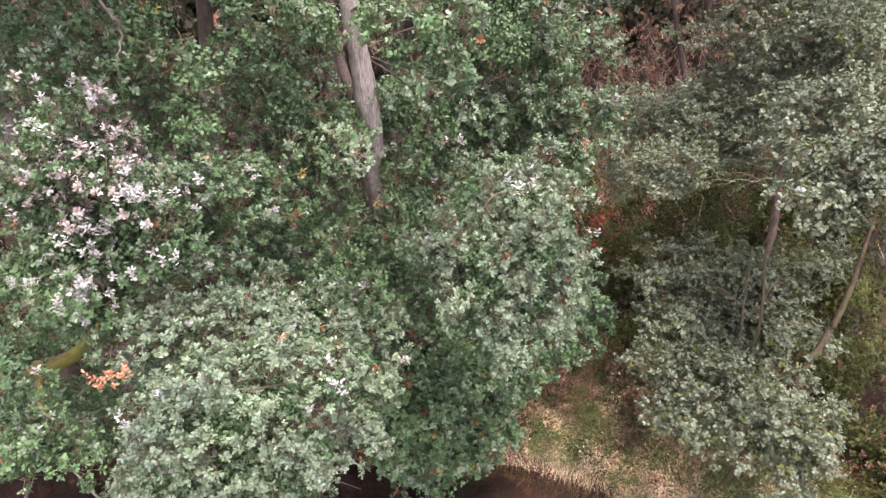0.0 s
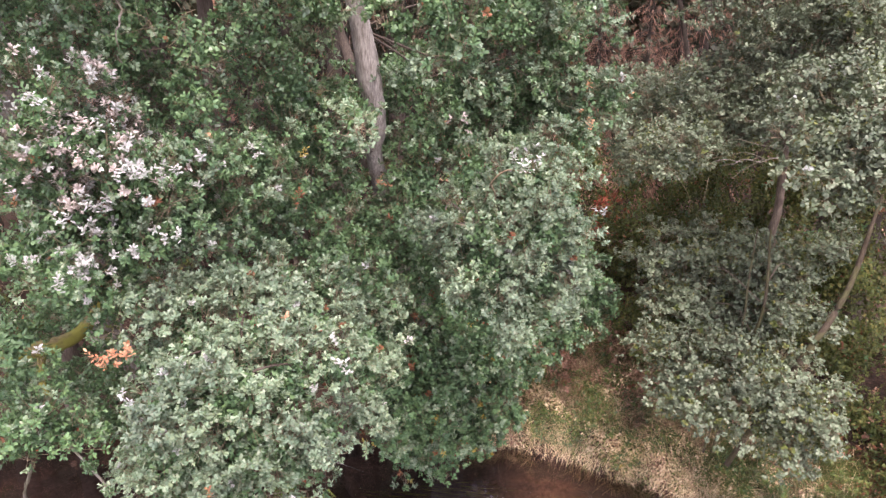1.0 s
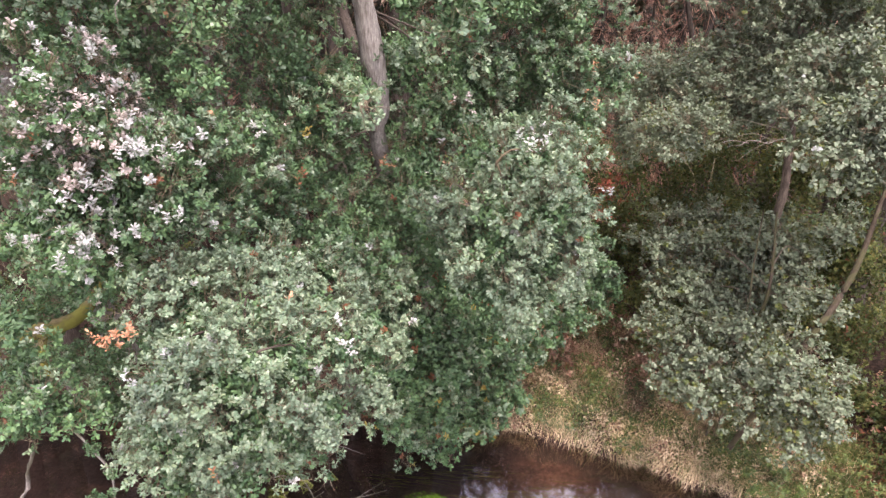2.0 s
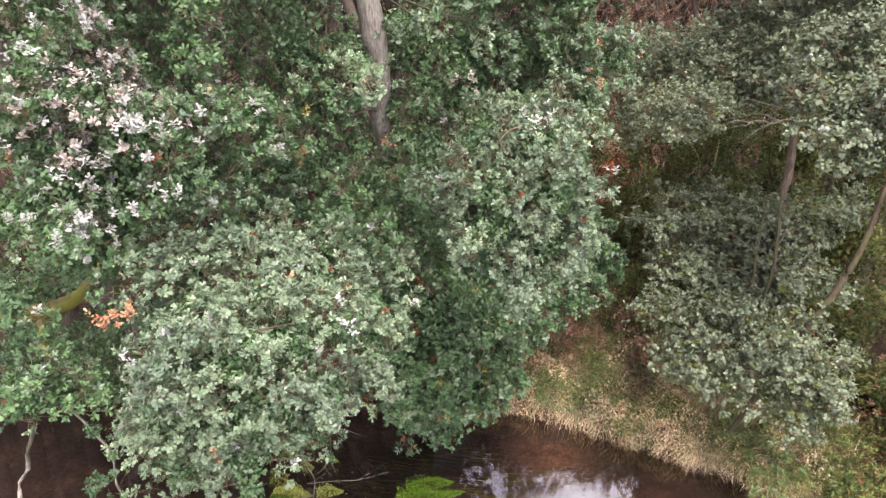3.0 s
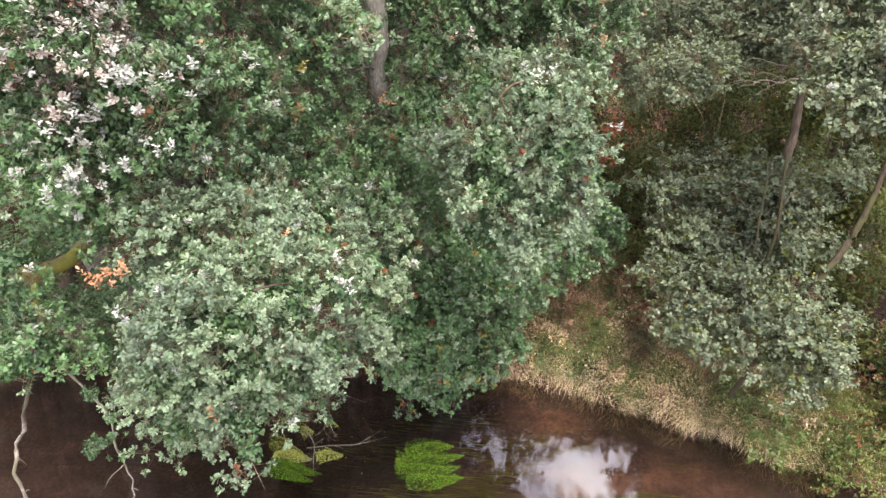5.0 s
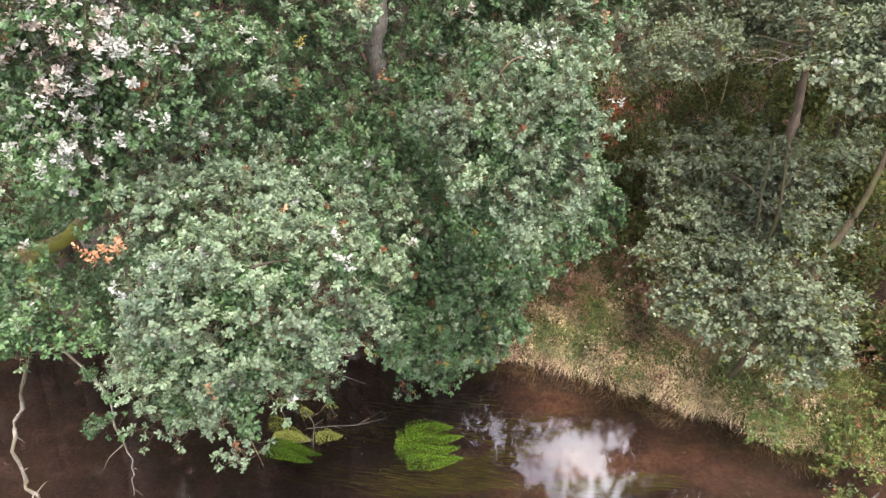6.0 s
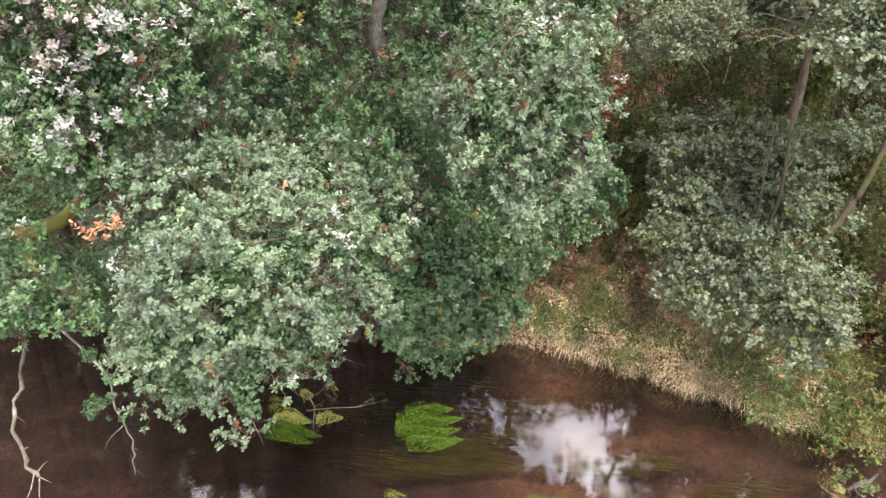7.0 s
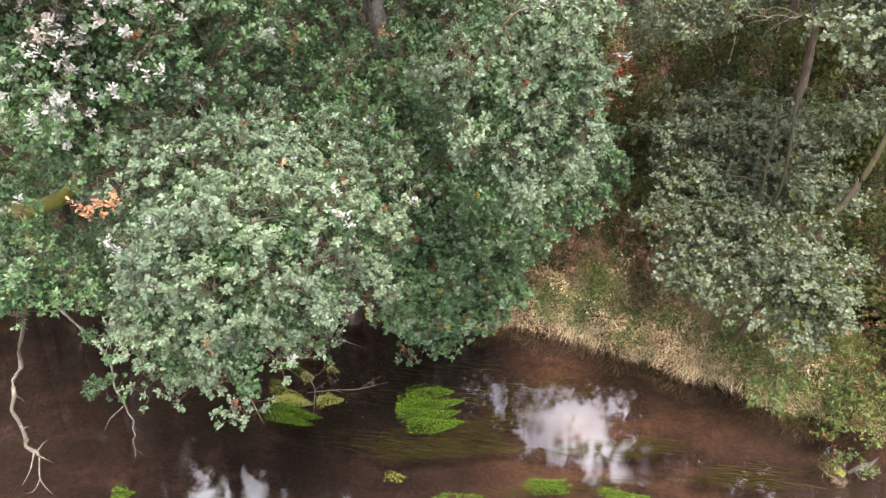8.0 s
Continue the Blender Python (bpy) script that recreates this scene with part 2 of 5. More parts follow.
def raw_mesh(name, verts, faces, mats, slots=None, smooth=False):
    """A mesh from an array of corners and an array of quads."""
    me = bpy.data.meshes.new(name)
    verts, faces = np.asarray(verts, np.float32) * PLAN, np.asarray(faces, np.int32)
    k = faces.shape[1]
    me.vertices.add(len(verts))
    me.vertices.foreach_set("co", verts.ravel())
    me.loops.add(faces.size)
    me.loops.foreach_set("vertex_index", faces.ravel())
    me.polygons.add(len(faces))
    me.polygons.foreach_set("loop_start", np.arange(0, faces.size, k, dtype=np.int32))
    for m in mats:
        me.materials.append(m)
    if slots is not None:
        me.polygons.foreach_set("material_index", np.asarray(slots, np.int32))
    if smooth:
        me.polygons.foreach_set("use_smooth", np.ones(len(faces), bool))
    me.update(calc_edges=True)
    me.validate()
    return me


def thing(name, place, label, category, group="", kind=""):
    ob = new(name)
    ob.location = Vector(place) * PLAN
    ob.empty_display_size = 0.3
    return tagged(ob, label, category, group, kind)


def part(name, me, parent, label="", kind=""):
    ob = new(name, me)
    ob.parent = parent
    ob.matrix_parent_inverse = Matrix.Translation(-parent.location)
    return tagged(ob, label, kind=kind)


def smooth_line(points, steps=6):
    """Points along a rounded line through the given ones; the last column may hold the radius."""
    p = np.asarray(points, float)
    q = np.vstack([2 * p[0] - p[1], p, 2 * p[-1] - p[-2]])
    out = []
    for i in range(1, len(q) - 2):
        for s in np.linspace(0, 1, steps, endpoint=False):
            a, b, c, d = q[i - 1], q[i], q[i + 1], q[i + 2]
            out.append(0.5 * (2 * b + (c - a) * s + (2 * a - 5 * b + 4 * c - d) * s ** 2 + (3 * b - a - 3 * c + d) * s ** 3))
    out.append(p[-1])
    return np.array(out)


def tube(line, sides=8, rough=0.0, seed=0):
    """Corners and quads of a tapered, slightly knobbly stem; line rows are x, y, z, radius."""
    line = np.asarray(line, float)
    pts, rad = line[:, :3], line[:, 3]
    d = unit(np.gradient(pts, axis=0))
    ref = np.where(np.abs(d[:, 2:3]) > 0.9, [[1.0, 0, 0]], [[0, 0, 1.0]])
    u = unit(np.cross(d, ref))
    v = np.cross(d, u)
    a = np.linspace(0, 2 * np.pi, sides, endpoint=False)
    r = np.random.default_rng(seed)
    wob = 1 + rough * (r.standard_normal((len(line), sides)) * 0.5 + r.standard_normal((1, sides)))
    ring = pts[:, None] + (np.cos(a)[None, :, None] * u[:, None] + np.sin(a)[None, :, None] * v[:, None]) * (rad[:, None] * wob)[..., None]
    n = len(line)
    i, j = np.meshgrid(np.arange(n - 1), np.arange(sides), indexing="ij")
    f = np.stack([i * sides + j, i * sides + (j + 1) % sides, (i + 1) * sides + (j + 1) % sides, (i + 1) * sides + j], -1).reshape(-1, 4)
    return ring.reshape(-1, 3), f


def join(pieces):
    vs, fs, k = [], [], 0
    for v, f in pieces:
        vs.append(v)
        fs.append(f + k)
        k += len(v)
    return np.vstack(vs), np.vstack(fs)


def waves(p, scale, seed):
    """A smooth random field, about -1 to 1."""
    r = np.random.default_rng(seed)
    out = np.zeros(len(p))
    for i in range(9):
        k = unit(r.standard_normal(3)) * scale * r.uniform(0.6, 1.9)
        out += np.cos(p @ k + r.uniform(0, 6.28))
    return out / 3.2


OAK_LEAF = ((0, 0.03), (0.32, 0.24), (0.47, 0.12), (0.68, 0.31), (0.82, 0.16), (1.0, 0.1))
FAR_OAK_LEAF = ((0, 0.06), (0.4, 0.25), (0.55, 0.13), (0.92, 0.26))
SMALL_OAK_LEAF = ((0, 0.06), (0.55, 0.25), (1.0, 0.16))
ROUND_LEAF = ((0, 0.16), (0.45, 0.42), (1.0, 0.2))
POINT_LEAF = ((0, 0.05), (0.4, 0.27), (1.0, 0.03))


def leaves(pos, way, face, size, shape, bend=0.18):
    """Corners and quads of many leaves: their feet, their ways, the sides they face and their lengths."""
    way = unit(way)
    face = unit(face - (face * way).sum(1, keepdims=True) * way)
    side = np.cross(way, face)
    s = np.array(shape)
    t, w = s[:, 0], s[:, 1]
    n, k = len(pos), len(s)
    b = bend * rng.uniform(-0.4, 1.6, n)
    c = rng.uniform(0.1, 0.5, n)
    mid = pos[:, None] + (way[:, None] * t[None, :, None] - face[:, None] * (b[:, None] * t[None] ** 2)[..., None]) * size[:, None, None]
    off = side[:, None] * (w[None, :, None] * size[:, None, None])
    curl = face[:, None] * (c[:, None] * w[None] * 0.5)[..., None] * size[:, None, None]
    v = np.stack([mid - off + curl, mid + off], 2).reshape(-1, 3)
    base = (np.arange(n) * 2 * k)[:, None, None]
    q = np.arange(k - 1)[None, :, None] * 2 + np.array([0, 1, 3, 2])[None, None, :]
    return v, (base + q).reshape(-1, 4)


def shoots(clumps, density, seed, gap=0.0, up=0.5, gap_size=4.0, flat=1.0, inner=0.62, tuft=0.2, cluster=8):
    """Shoot feet and directions in small tufts spread over rounded clumps (x, y, z, radius), with gaps between the tufts."""
    r = np.random.default_rng(seed)
    P, A, O = [], [], []
    for x, y, z, rad in clumps:
        n = int(density * 12.6 * rad * rad / cluster) + 2
        u = unit(r.standard_normal((n, 3)))
        u = u[r.uniform(0, 1, n) < np.clip(1.15 + u[:, 2], 0.3, 1) * np.clip(1.1 - u[:, 1], 0.35, 1)]
        k = len(u)
        rr = rad * (inner + (1.1 - inner) * r.uniform(0, 1, k) ** 0.6) * (1 + 0.24 * waves(u + [x, y, z], 3.5, seed))
        c = u * rr[:, None] * [1, 1, flat] + [x, y, z]
        ok = waves(c, gap_size, seed + 5) + r.normal(0, 0.25, k) > gap - 0.9
        c, u = c[ok], u[ok]
        m = r.poisson(cluster, len(c))
        c, u = np.repeat(c, m, 0), np.repeat(u, m, 0)
        big = np.repeat(tuft * r.uniform(0.6, 1.4, len(m)), m)
        w = unit(r.standard_normal((len(c), 3)) + u * 0.7 + [0, 0, 0.55])
        P.append(c + w * (big * r.uniform(0.15, 1, len(c)) ** 0.5)[:, None] * [1, 1, 0.75 * flat + 0.1])
        O.append(unit(u * 0.5 + w))
        A.append(unit(w * 0.8 + u * 0.2 + np.array([0, 0, up]) + r.standard_normal(w.shape) * 0.3))
    return np.vstack(P), np.vstack(A), np.vstack(O)


def crown(name, clumps, parent, shape, mats, weights, density=42, per=16, size=0.056, seed=1, gap=0.0, up=0.5, shoot=0.11,
          label="", flat=1.0, spread=0.95, gap_size=4.0, odd=None, level=0.55, tuft=0.23, cluster=13, twigs=True):
    """Leaves on shoots round the clumps, and the thin twigs that bear them."""
    r = np.random.default_rng(seed)
    P, A, O = shoots(clumps, density, seed, gap, up, gap_size, flat, tuft=tuft, cluster=cluster)
    n = len(P)
    length = shoot * r.uniform(0.6, 1.5, n)
    kind = r.choice(len(mats), n, p=np.array(weights) / sum(weights))
    if odd is not None:
        kind = odd(P, kind, r)
    s = r.uniform(0.1, 1, (n, per)) ** 0.6
    turn = np.arange(per)[None] * 2.4 + r.uniform(0, 6.28, (n, 1))
    ref = np.where(np.abs(A[:, 2:3]) > 0.9, [[1.0, 0, 0]], [[0, 0, 1.0]])
    U = unit(np.cross(A, ref))
    V = np.cross(A, U)
    rad = np.cos(turn)[..., None] * U[:, None] + np.sin(turn)[..., None] * V[:, None]
    tip = s[..., None]
    pos = P[:, None] + A[:, None] * (length[:, None] * s)[..., None] + rad * 0.008
    way = rad * spread + A[:, None] * (0.25 + 0.6 * tip) + r.standard_normal((n, per, 3)) * 0.22
    face = A[:, None] * 0.5 + np.array([0, 0, level]) + O[:, None] * 0.25 + r.standard_normal((n, per, 3)) * 0.4
    sz = size * r.uniform(0.6, 1.25, (n, per)) * r.uniform(0.85, 1.15, (n, 1))
    v, f = leaves(pos.reshape(-1, 3), way.reshape(-1, 3), face.reshape(-1, 3), sz.ravel(), shape)
    slots = np.repeat(kind, per * (len(shape) - 1))
    c = part(name, raw_mesh(name, v, f, mats, slots), parent, label, kind="stuff")
    if not twigs:
        return c
    B = P - A * (length * 0.9)[:, None] - O * 0.05
    C = P + A * (length * 0.95)[:, None]
    rads = np.array([0.0038, 0.0018])
    k = np.stack([U, -0.5 * U + 0.87 * V, -0.5 * U - 0.87 * V], 1)
    tv = np.concatenate([B[:, None] + k * rads[0], C[:, None] + k * rads[1]], 1).reshape(-1, 3)
    q = np.array([[0, 1, 4, 3], [1, 2, 5, 4], [2, 0, 3, 5]])
    tf = ((np.arange(n) * 6)[:, None, None] + q[None]).reshape(-1, 4)
    part("twigwork", raw_mesh("twigwork", tv, tf, [M_TWIG]), c, kind="stuff")
    return c


CORE_LEAF = ((0, 0.13), (0.8, 0.3))


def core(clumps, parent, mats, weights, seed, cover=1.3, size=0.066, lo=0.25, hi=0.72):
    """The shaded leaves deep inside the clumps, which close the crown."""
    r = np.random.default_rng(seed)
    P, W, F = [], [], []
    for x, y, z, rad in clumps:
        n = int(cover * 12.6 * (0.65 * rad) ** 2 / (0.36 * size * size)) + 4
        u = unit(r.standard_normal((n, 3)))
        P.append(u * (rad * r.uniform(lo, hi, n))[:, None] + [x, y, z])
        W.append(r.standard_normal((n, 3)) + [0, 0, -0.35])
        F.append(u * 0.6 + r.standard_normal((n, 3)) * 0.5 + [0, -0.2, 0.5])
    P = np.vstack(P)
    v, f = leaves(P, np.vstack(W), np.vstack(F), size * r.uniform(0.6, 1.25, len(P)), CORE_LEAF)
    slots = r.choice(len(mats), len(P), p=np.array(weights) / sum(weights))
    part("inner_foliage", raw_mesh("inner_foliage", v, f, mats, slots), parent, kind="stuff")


def stem(name, points, mat, parent, sides=10, rough=0.06, seed=1, label="", steps=7):
    v, f = tube(smooth_line(points, steps), sides, rough, seed)
    return part(name, raw_mesh(name, v, f, [mat], smooth=True), parent, label)


def limbs_to(clumps, start, parent, mat, radius=0.05, seed=3, every=2):
    """Limbs that bow from a trunk's points out to some of the clumps."""
    r = np.random.default_rng(seed)
    start = np.asarray(start, float)
    for i, (x, y, z, rad) in enumerate(clumps):
        if i % every:
            continue
        end = np.array([x, y, z])
        low = start - [0, 0, 0.25 * np.linalg.norm(start[:, :2].mean(0) - end[:2])]
        a = start[np.argmin(np.linalg.norm(low[:, :3] + [0, 0, 0.6] - end, axis=1))]
        m1 = a + (end - a) * 0.35 + [0, 0, 0.25] + r.normal(0, 0.12, 3)
        m2 = a + (end - a) * 0.7 + [0, 0, 0.2] + r.normal(0, 0.12, 3)
        stem("limb", [(*a, radius), (*m1, radius * 0.75), (*m2, radius * 0.5), (*(end + r.normal(0, 0.05, 3)), radius * 0.22)], mat, parent, 7, 0.05, i)


def bare_twigs(clumps, parent, n, seed, long=0.55):
    """Thin bare shoots that bow out of the foliage."""
    r = np.random.default_rng(seed)
    out = []
    for k in range(n):
        x, y, z, rad = clumps[int(r.integers(len(clumps)))]
        u = unit(r.standard_normal(3) + [0, -1.2, 0.5])
        a = np.array([x, y, z]) + u * rad * r.uniform(0.8, 1.05)
        d = unit(r.standard_normal(3) * [1, 0.4, 0.9] + [0, -0.15, -0.2]) * long * r.uniform(0.5, 1.3)
        bow = unit(r.standard_normal(3) + [0, -0.6, 0.5]) * np.linalg.norm(d) * 0.22
        w = r.uniform(0.002, 0.0045)
        line = smooth_line([(*a, w), (*(a + d * 0.35 + bow), w * 0.8), (*(a + d * 0.7 + bow * 0.8), w * 0.6), (*(a + d), w * 0.3)], 4)
        out.append(tube(line, 4, 0.1, seed + k))
        if k % 2:
            i = int(r.integers(4, 9))
            e = line[i, :3] + unit(d + r.standard_normal(3) * 0.3) * long * r.uniform(0.15, 0.35)
            out.append(tube(smooth_line([(*line[i, :3], w * 0.6), (*((line[i, :3] + e) / 2 + r.normal(0, 0.02, 3)), w * 0.45), (*e, w * 0.2)], 3), 4, 0.1, seed))
    v, f = join(out)
    part("twigwork", raw_mesh("twigwork", v, f, [M_TWIG], smooth=True), parent, kind="stuff")


# ---- ground, river bed and water ----
FAR_BANK = [(-400, 18), (-16, 16.2), (-6, 15.7), (-2.1, 15.4), (1.1, 14.75), (2.75, 14.25), (3.5, 13.8), (4.5, 13.05), (5.75, 12.5),
            (6.6, 11.75), (7.25, 11.35), (8.0, 11.2), (8.8, 10.75), (9.2, 9.6), (9.9, 7.6), (12, 0), (15, -10), (20, -400)]
NEAR_BANK = [(8, -400), (6, -30), (2, -11), (-5, -7), (-400, -7)]


def inland(x, y, line):
    """Metres inland from a bank line (minus: out in the river); land lies to the left of its way."""
    best, out = np.full(x.shape, 1e9), np.zeros(x.shape)
    for (ax, ay), (bx, by) in zip(line[:-1], line[1:]):
        dx, dy = bx - ax, by - ay
        s = np.clip(((x - ax) * dx + (y - ay) * dy) / (dx * dx + dy * dy), 0, 1)
        d = np.hypot(x - ax - s * dx, y - ay - s * dy)
        side = np.where(dx * (y - ay) - dy * (x - ax) > 0, 1.0, -1.0)
        near = d < best
        best, out = np.where(near, d, best), np.where(near, d * side, out)
    return out


def ground_height(x, y):
    x, y = np.asarray(x, float), np.asarray(y, float)
    wig = 0.12 * np.sin(x * 2.3 + 1) + 0.08 * np.sin(x * 5.1 + y) + 0.05 * np.sin(x * 9.7)
    d = np.maximum(inland(x, y, FAR_BANK) + wig, inland(x, y, NEAR_BANK) + wig)
    land = np.interp(d, [-3, -1.2, -0.25, -0.05, 0.1, 0.5, 1.2, 3, 8, 30, 400], [-0.55, -0.42, -0.3, -0.15, 0.3, 0.62, 1.05, 1.7, 2.4, 3.4, 5])
    islet = 0.5 * np.exp(-((x - 6.95) ** 2 + (y - 9.75) ** 2) / 0.12)
    return land + islet + 0.06 * np.sin(x * 1.7 + 2) * np.sin(y * 2.1) + 0.03 * np.sin(x * 4.3) * np.sin(y * 5.7 + 1)


def spaced(lo, a, b, hi, step):
    out = [*np.arange(a, b, step)]
    s, v = step, b
    while v < hi:
        out.append(v)
        s *= 1.35
        v += s
    out.append(hi)
    s, v, left = step, a, []
    while v > lo:
        s *= 1.35
        v -= s
        left.append(max(v, lo))
    return np.array(left[::-1] + out)


gx, gy = spaced(-420, -14, 14, 420, 0.16), spaced(-420, 8, 19, 420, 0.13)
GX, GY = np.meshgrid(gx, gy, indexing="ij")
GZ = ground_height(GX, GY)
gi, gj = np.meshgrid(np.arange(len(gx) - 1), np.arange(len(gy) - 1), indexing="ij")
w = len(gy)
gf = np.stack([gi * w + gj, (gi + 1) * w + gj, (gi + 1) * w + gj + 1, gi * w + gj + 1], -1).reshape(-1, 4)
ground = new("ground", raw_mesh("ground", np.stack([GX, GY, GZ], -1).reshape(-1, 3), gf, [M_GROUND], smooth=True))
tagged(ground, "dark leaf-littered river bank and sandy brown river bed", "ground", kind="structure")

wx, wy = np.linspace(-300, 40, 60), np.linspace(-300, 22, 60)
WX, WY = np.meshgrid(wx, wy, indexing="ij")
wi, wj = np.meshgrid(np.arange(59), np.arange(59), indexing="ij")
wf = np.stack([wi * 60 + wj, (wi + 1) * 60 + wj, (wi + 1) * 60 + wj + 1, wi * 60 + wj + 1], -1).reshape(-1, 4)
water = new("water", raw_mesh("water", np.stack([WX, WY, 0 * WX + WATER], -1).reshape(-1, 3), wf, [M_WATER], smooth=True))
tagged(water, "slow brown river water with rippled sky reflections", "water", kind="structure")

# ---- the crowns' clumps: x, y, z, radius ----
SAPLING = [
    (-0.18, 11.97, 2.76, 0.58), (-0.08, 12.14, 3.51, 0.57), (-0.5, 11.86, 2.26, 0.48), (-0.99, 12.1, 5.14, 0.55),
    (-0.79, 11.79, 4.38, 0.58), (-0.99, 11.52, 3.49, 0.51), (-0.38, 11.9, 4.1, 0.59), (-0.65, 11.62, 2.84, 0.49),
    (0.04, 11.85, 3.19, 0.55), (-0.07, 11.84, 2.45, 0.46), (0.47, 12.22, 3.47, 0.56), (0.66, 12.14, 4.22, 0.54),
    (-1.09, 11.81, 2.53, 0.33), (-0.51, 11.98, 1.97, 0.38), (-0.63, 13.33, 4.41, 0.89), (0.05, 13.3, 4.05, 0.9),
]
SAPLING += [
    (1.22, 13.27, 3.3, 0.76), (0.28, 13.06, 3.09, 0.91), (-0.62, 12.49, 3.33, 0.87), (-1.19, 12.72, 3.2, 0.5),
    (-1.02, 12.47, 2.31, 0.57), (-0.17, 12.64, 2.34, 0.91), (0.79, 13.25, 1.97, 0.72), (-0.72, 12.92, 1.13, 0.58),
    (0.18, 12.86, 1.31, 0.72), (-1.12, 12.24, 4.41, 0.62), (-0.39, 12.79, 5.55, 0.83), (0.75, 13.6, 4.3, 0.91), (-0.57, 12.4, 1.49, 0.33), (0.12, 12.5, 1.42, 0.3), (-1.13, 12.4, 1.96, 0.33), (0.53, 12.7, 1.77, 0.35),
]
LEFT_LOW = [
    (-4.68, 6.96, 6.6, 0.26), (-4.75, 7.03, 6.31, 0.25), (-4.61, 6.93, 5.64, 0.42), (-5.01, 7.07, 5.44, 0.4),
    (-4.46, 7.21, 5.35, 0.36), (-6.96, 10.31, 4.06, 0.73), (-5.41, 10.08, 4.5, 0.58), (-5.71, 10.18, 3.61, 0.6),
    (-5.15, 10.32, 3.41, 0.55), (-7.37, 11.12, 4.69, 0.86), (-5.65, 10.47, 5.59, 0.58), (-5.86, 9.9, 2.95, 0.22), (-5.4, 9.5, 2.75, 0.15), (-5.47, 9.3, 2.42, 0.1),
]
LEFT_BOUGH = [
    (-1.09, 8.33, 5.19, 0.26), (-1.2, 8.17, 4.95, 0.25), (-1.01, 9.08, 6.16, 0.33), (-1.08, 8.81, 5.62, 0.3),
    (-2.73, 8.15, 6.91, 0.51), (-2.11, 8.31, 6.63, 0.48), (-3.06, 7.68, 6.71, 0.43), (-1.69, 8.12, 6.26, 0.44),
    (-2.26, 7.42, 6.44, 0.51), (-2.89, 7.37, 6.32, 0.49), (-3.52, 7.51, 6.22, 0.29), (-1.32, 7.37, 6.14, 0.33),
    (-1.79, 7.13, 6.09, 0.49), (-2.37, 6.79, 6.14, 0.54), (-2.93, 6.72, 6.11, 0.43), (-1.19, 8.54, 5.91, 0.37),
]
LEFT_BOUGH += [
    (-1.51, 7.31, 5.4, 0.39), (-2.23, 6.91, 5.43, 0.57), (-2.94, 6.94, 5.34, 0.52), (-3.33, 6.94, 5.26, 0.33),
    (-1.79, 7.06, 5.07, 0.43), (-2.41, 6.85, 4.83, 0.45), (-3.16, 6.95, 4.68, 0.43), (-2.28, 6.58, 4.51, 0.21),
    (-1.14, 8.51, 5.44, 0.33), (-3.33, 7.33, 4.18, 0.32), (-3.81, 7.55, 4.47, 0.26), (-1.44, 7.56, 4.93, 0.15), (-1.9, 8.6, 4.0, 0.17), (-1.84, 8.6, 3.7, 0.11), (-1.76, 8.6, 3.42, 0.08),
    (-2.3, 8.5, 3.9, 0.15), (-2.35, 8.5, 3.68, 0.1),
]
LEFT_HIGH = [
    (-4.15, 7.45, 9.11, 0.45), (-3.91, 7.61, 8.76, 0.54), (-4.66, 7.87, 8.37, 0.62), (-3.47, 7.63, 8.35, 0.54),
    (-3.14, 8.16, 8.25, 0.5), (-4.23, 7.55, 7.89, 0.62), (-3.73, 7.81, 7.63, 0.56), (-3.23, 7.97, 7.59, 0.5),
    (-4.96, 7.88, 7.35, 0.58), (-4.22, 7.37, 7.23, 0.5), (-2.93, 8.9, 7.54, 0.61), (-3.01, 8.98, 8.23, 0.54),
    (-2.54, 9.3, 8.24, 0.48), (-3.95, 7.9, 6.93, 0.52),
]
LEFT_TOP = [
    (-5.6, 9.93, 9.46, 0.7), (-4.5, 9.13, 10.07, 0.63), (-3.72, 9.16, 10.2, 0.65), (-2.89, 8.39, 9.71, 0.48),
    (-2.47, 9.33, 9.86, 0.59), (-2.13, 9.88, 9.24, 0.59), (-4.2, 8.89, 9.41, 0.61), (-3.02, 8.73, 8.95, 0.54),
    (-2.05, 10.18, 10.2, 0.64), (-2.6, 9.55, 10.75, 0.68), (-3.58, 9.55, 10.88, 0.71), (-4.63, 9.38, 10.87, 0.8),
    (-5.53, 9.39, 10.2, 0.67), (-3.88, 9.7, 9.25, 0.5), (-3.88, 9.4, 8.75, 0.42), (-2.77, 9.9, 9.27, 0.45), (-3.45, 9.6, 8.94, 0.4),
]
OAK_BACK = [
    (-2.23, 10.01, 7.45, 0.59), (-2.07, 10.48, 8.12, 0.57), (-2.28, 10.79, 8.79, 0.67), (-1.84, 10.86, 7.1, 0.47),
    (-1.61, 9.8, 6.77, 0.55), (-0.68, 11.28, 6.64, 0.49), (-1.02, 10.29, 6.4, 0.58), (-2.48, 9.45, 6.92, 0.54),
    (-0.49, 11.24, 7.38, 0.61), (-0.51, 10.3, 6.66, 0.57), (-1.37, 9.33, 6.4, 0.47), (-1.69, 10.9, 7.9, 0.28), (-1.48, 10.8, 7.54, 0.26), (-1.9, 11.1, 8.32, 0.25), (-1.47, 10.7, 8.19, 0.24), (-1.2, 10.4, 7.0, 0.3), (-0.8, 10.5, 7.1, 0.28), (-1.42, 10.2, 8.65, 0.17), (-1.05, 10.2, 8.67, 0.15), (-0.35, 11.49, 8.13, 0.62),
    (-1.92, 9.54, 6.32, 0.47), (-0.35, 10.45, 5.98, 0.51),
]
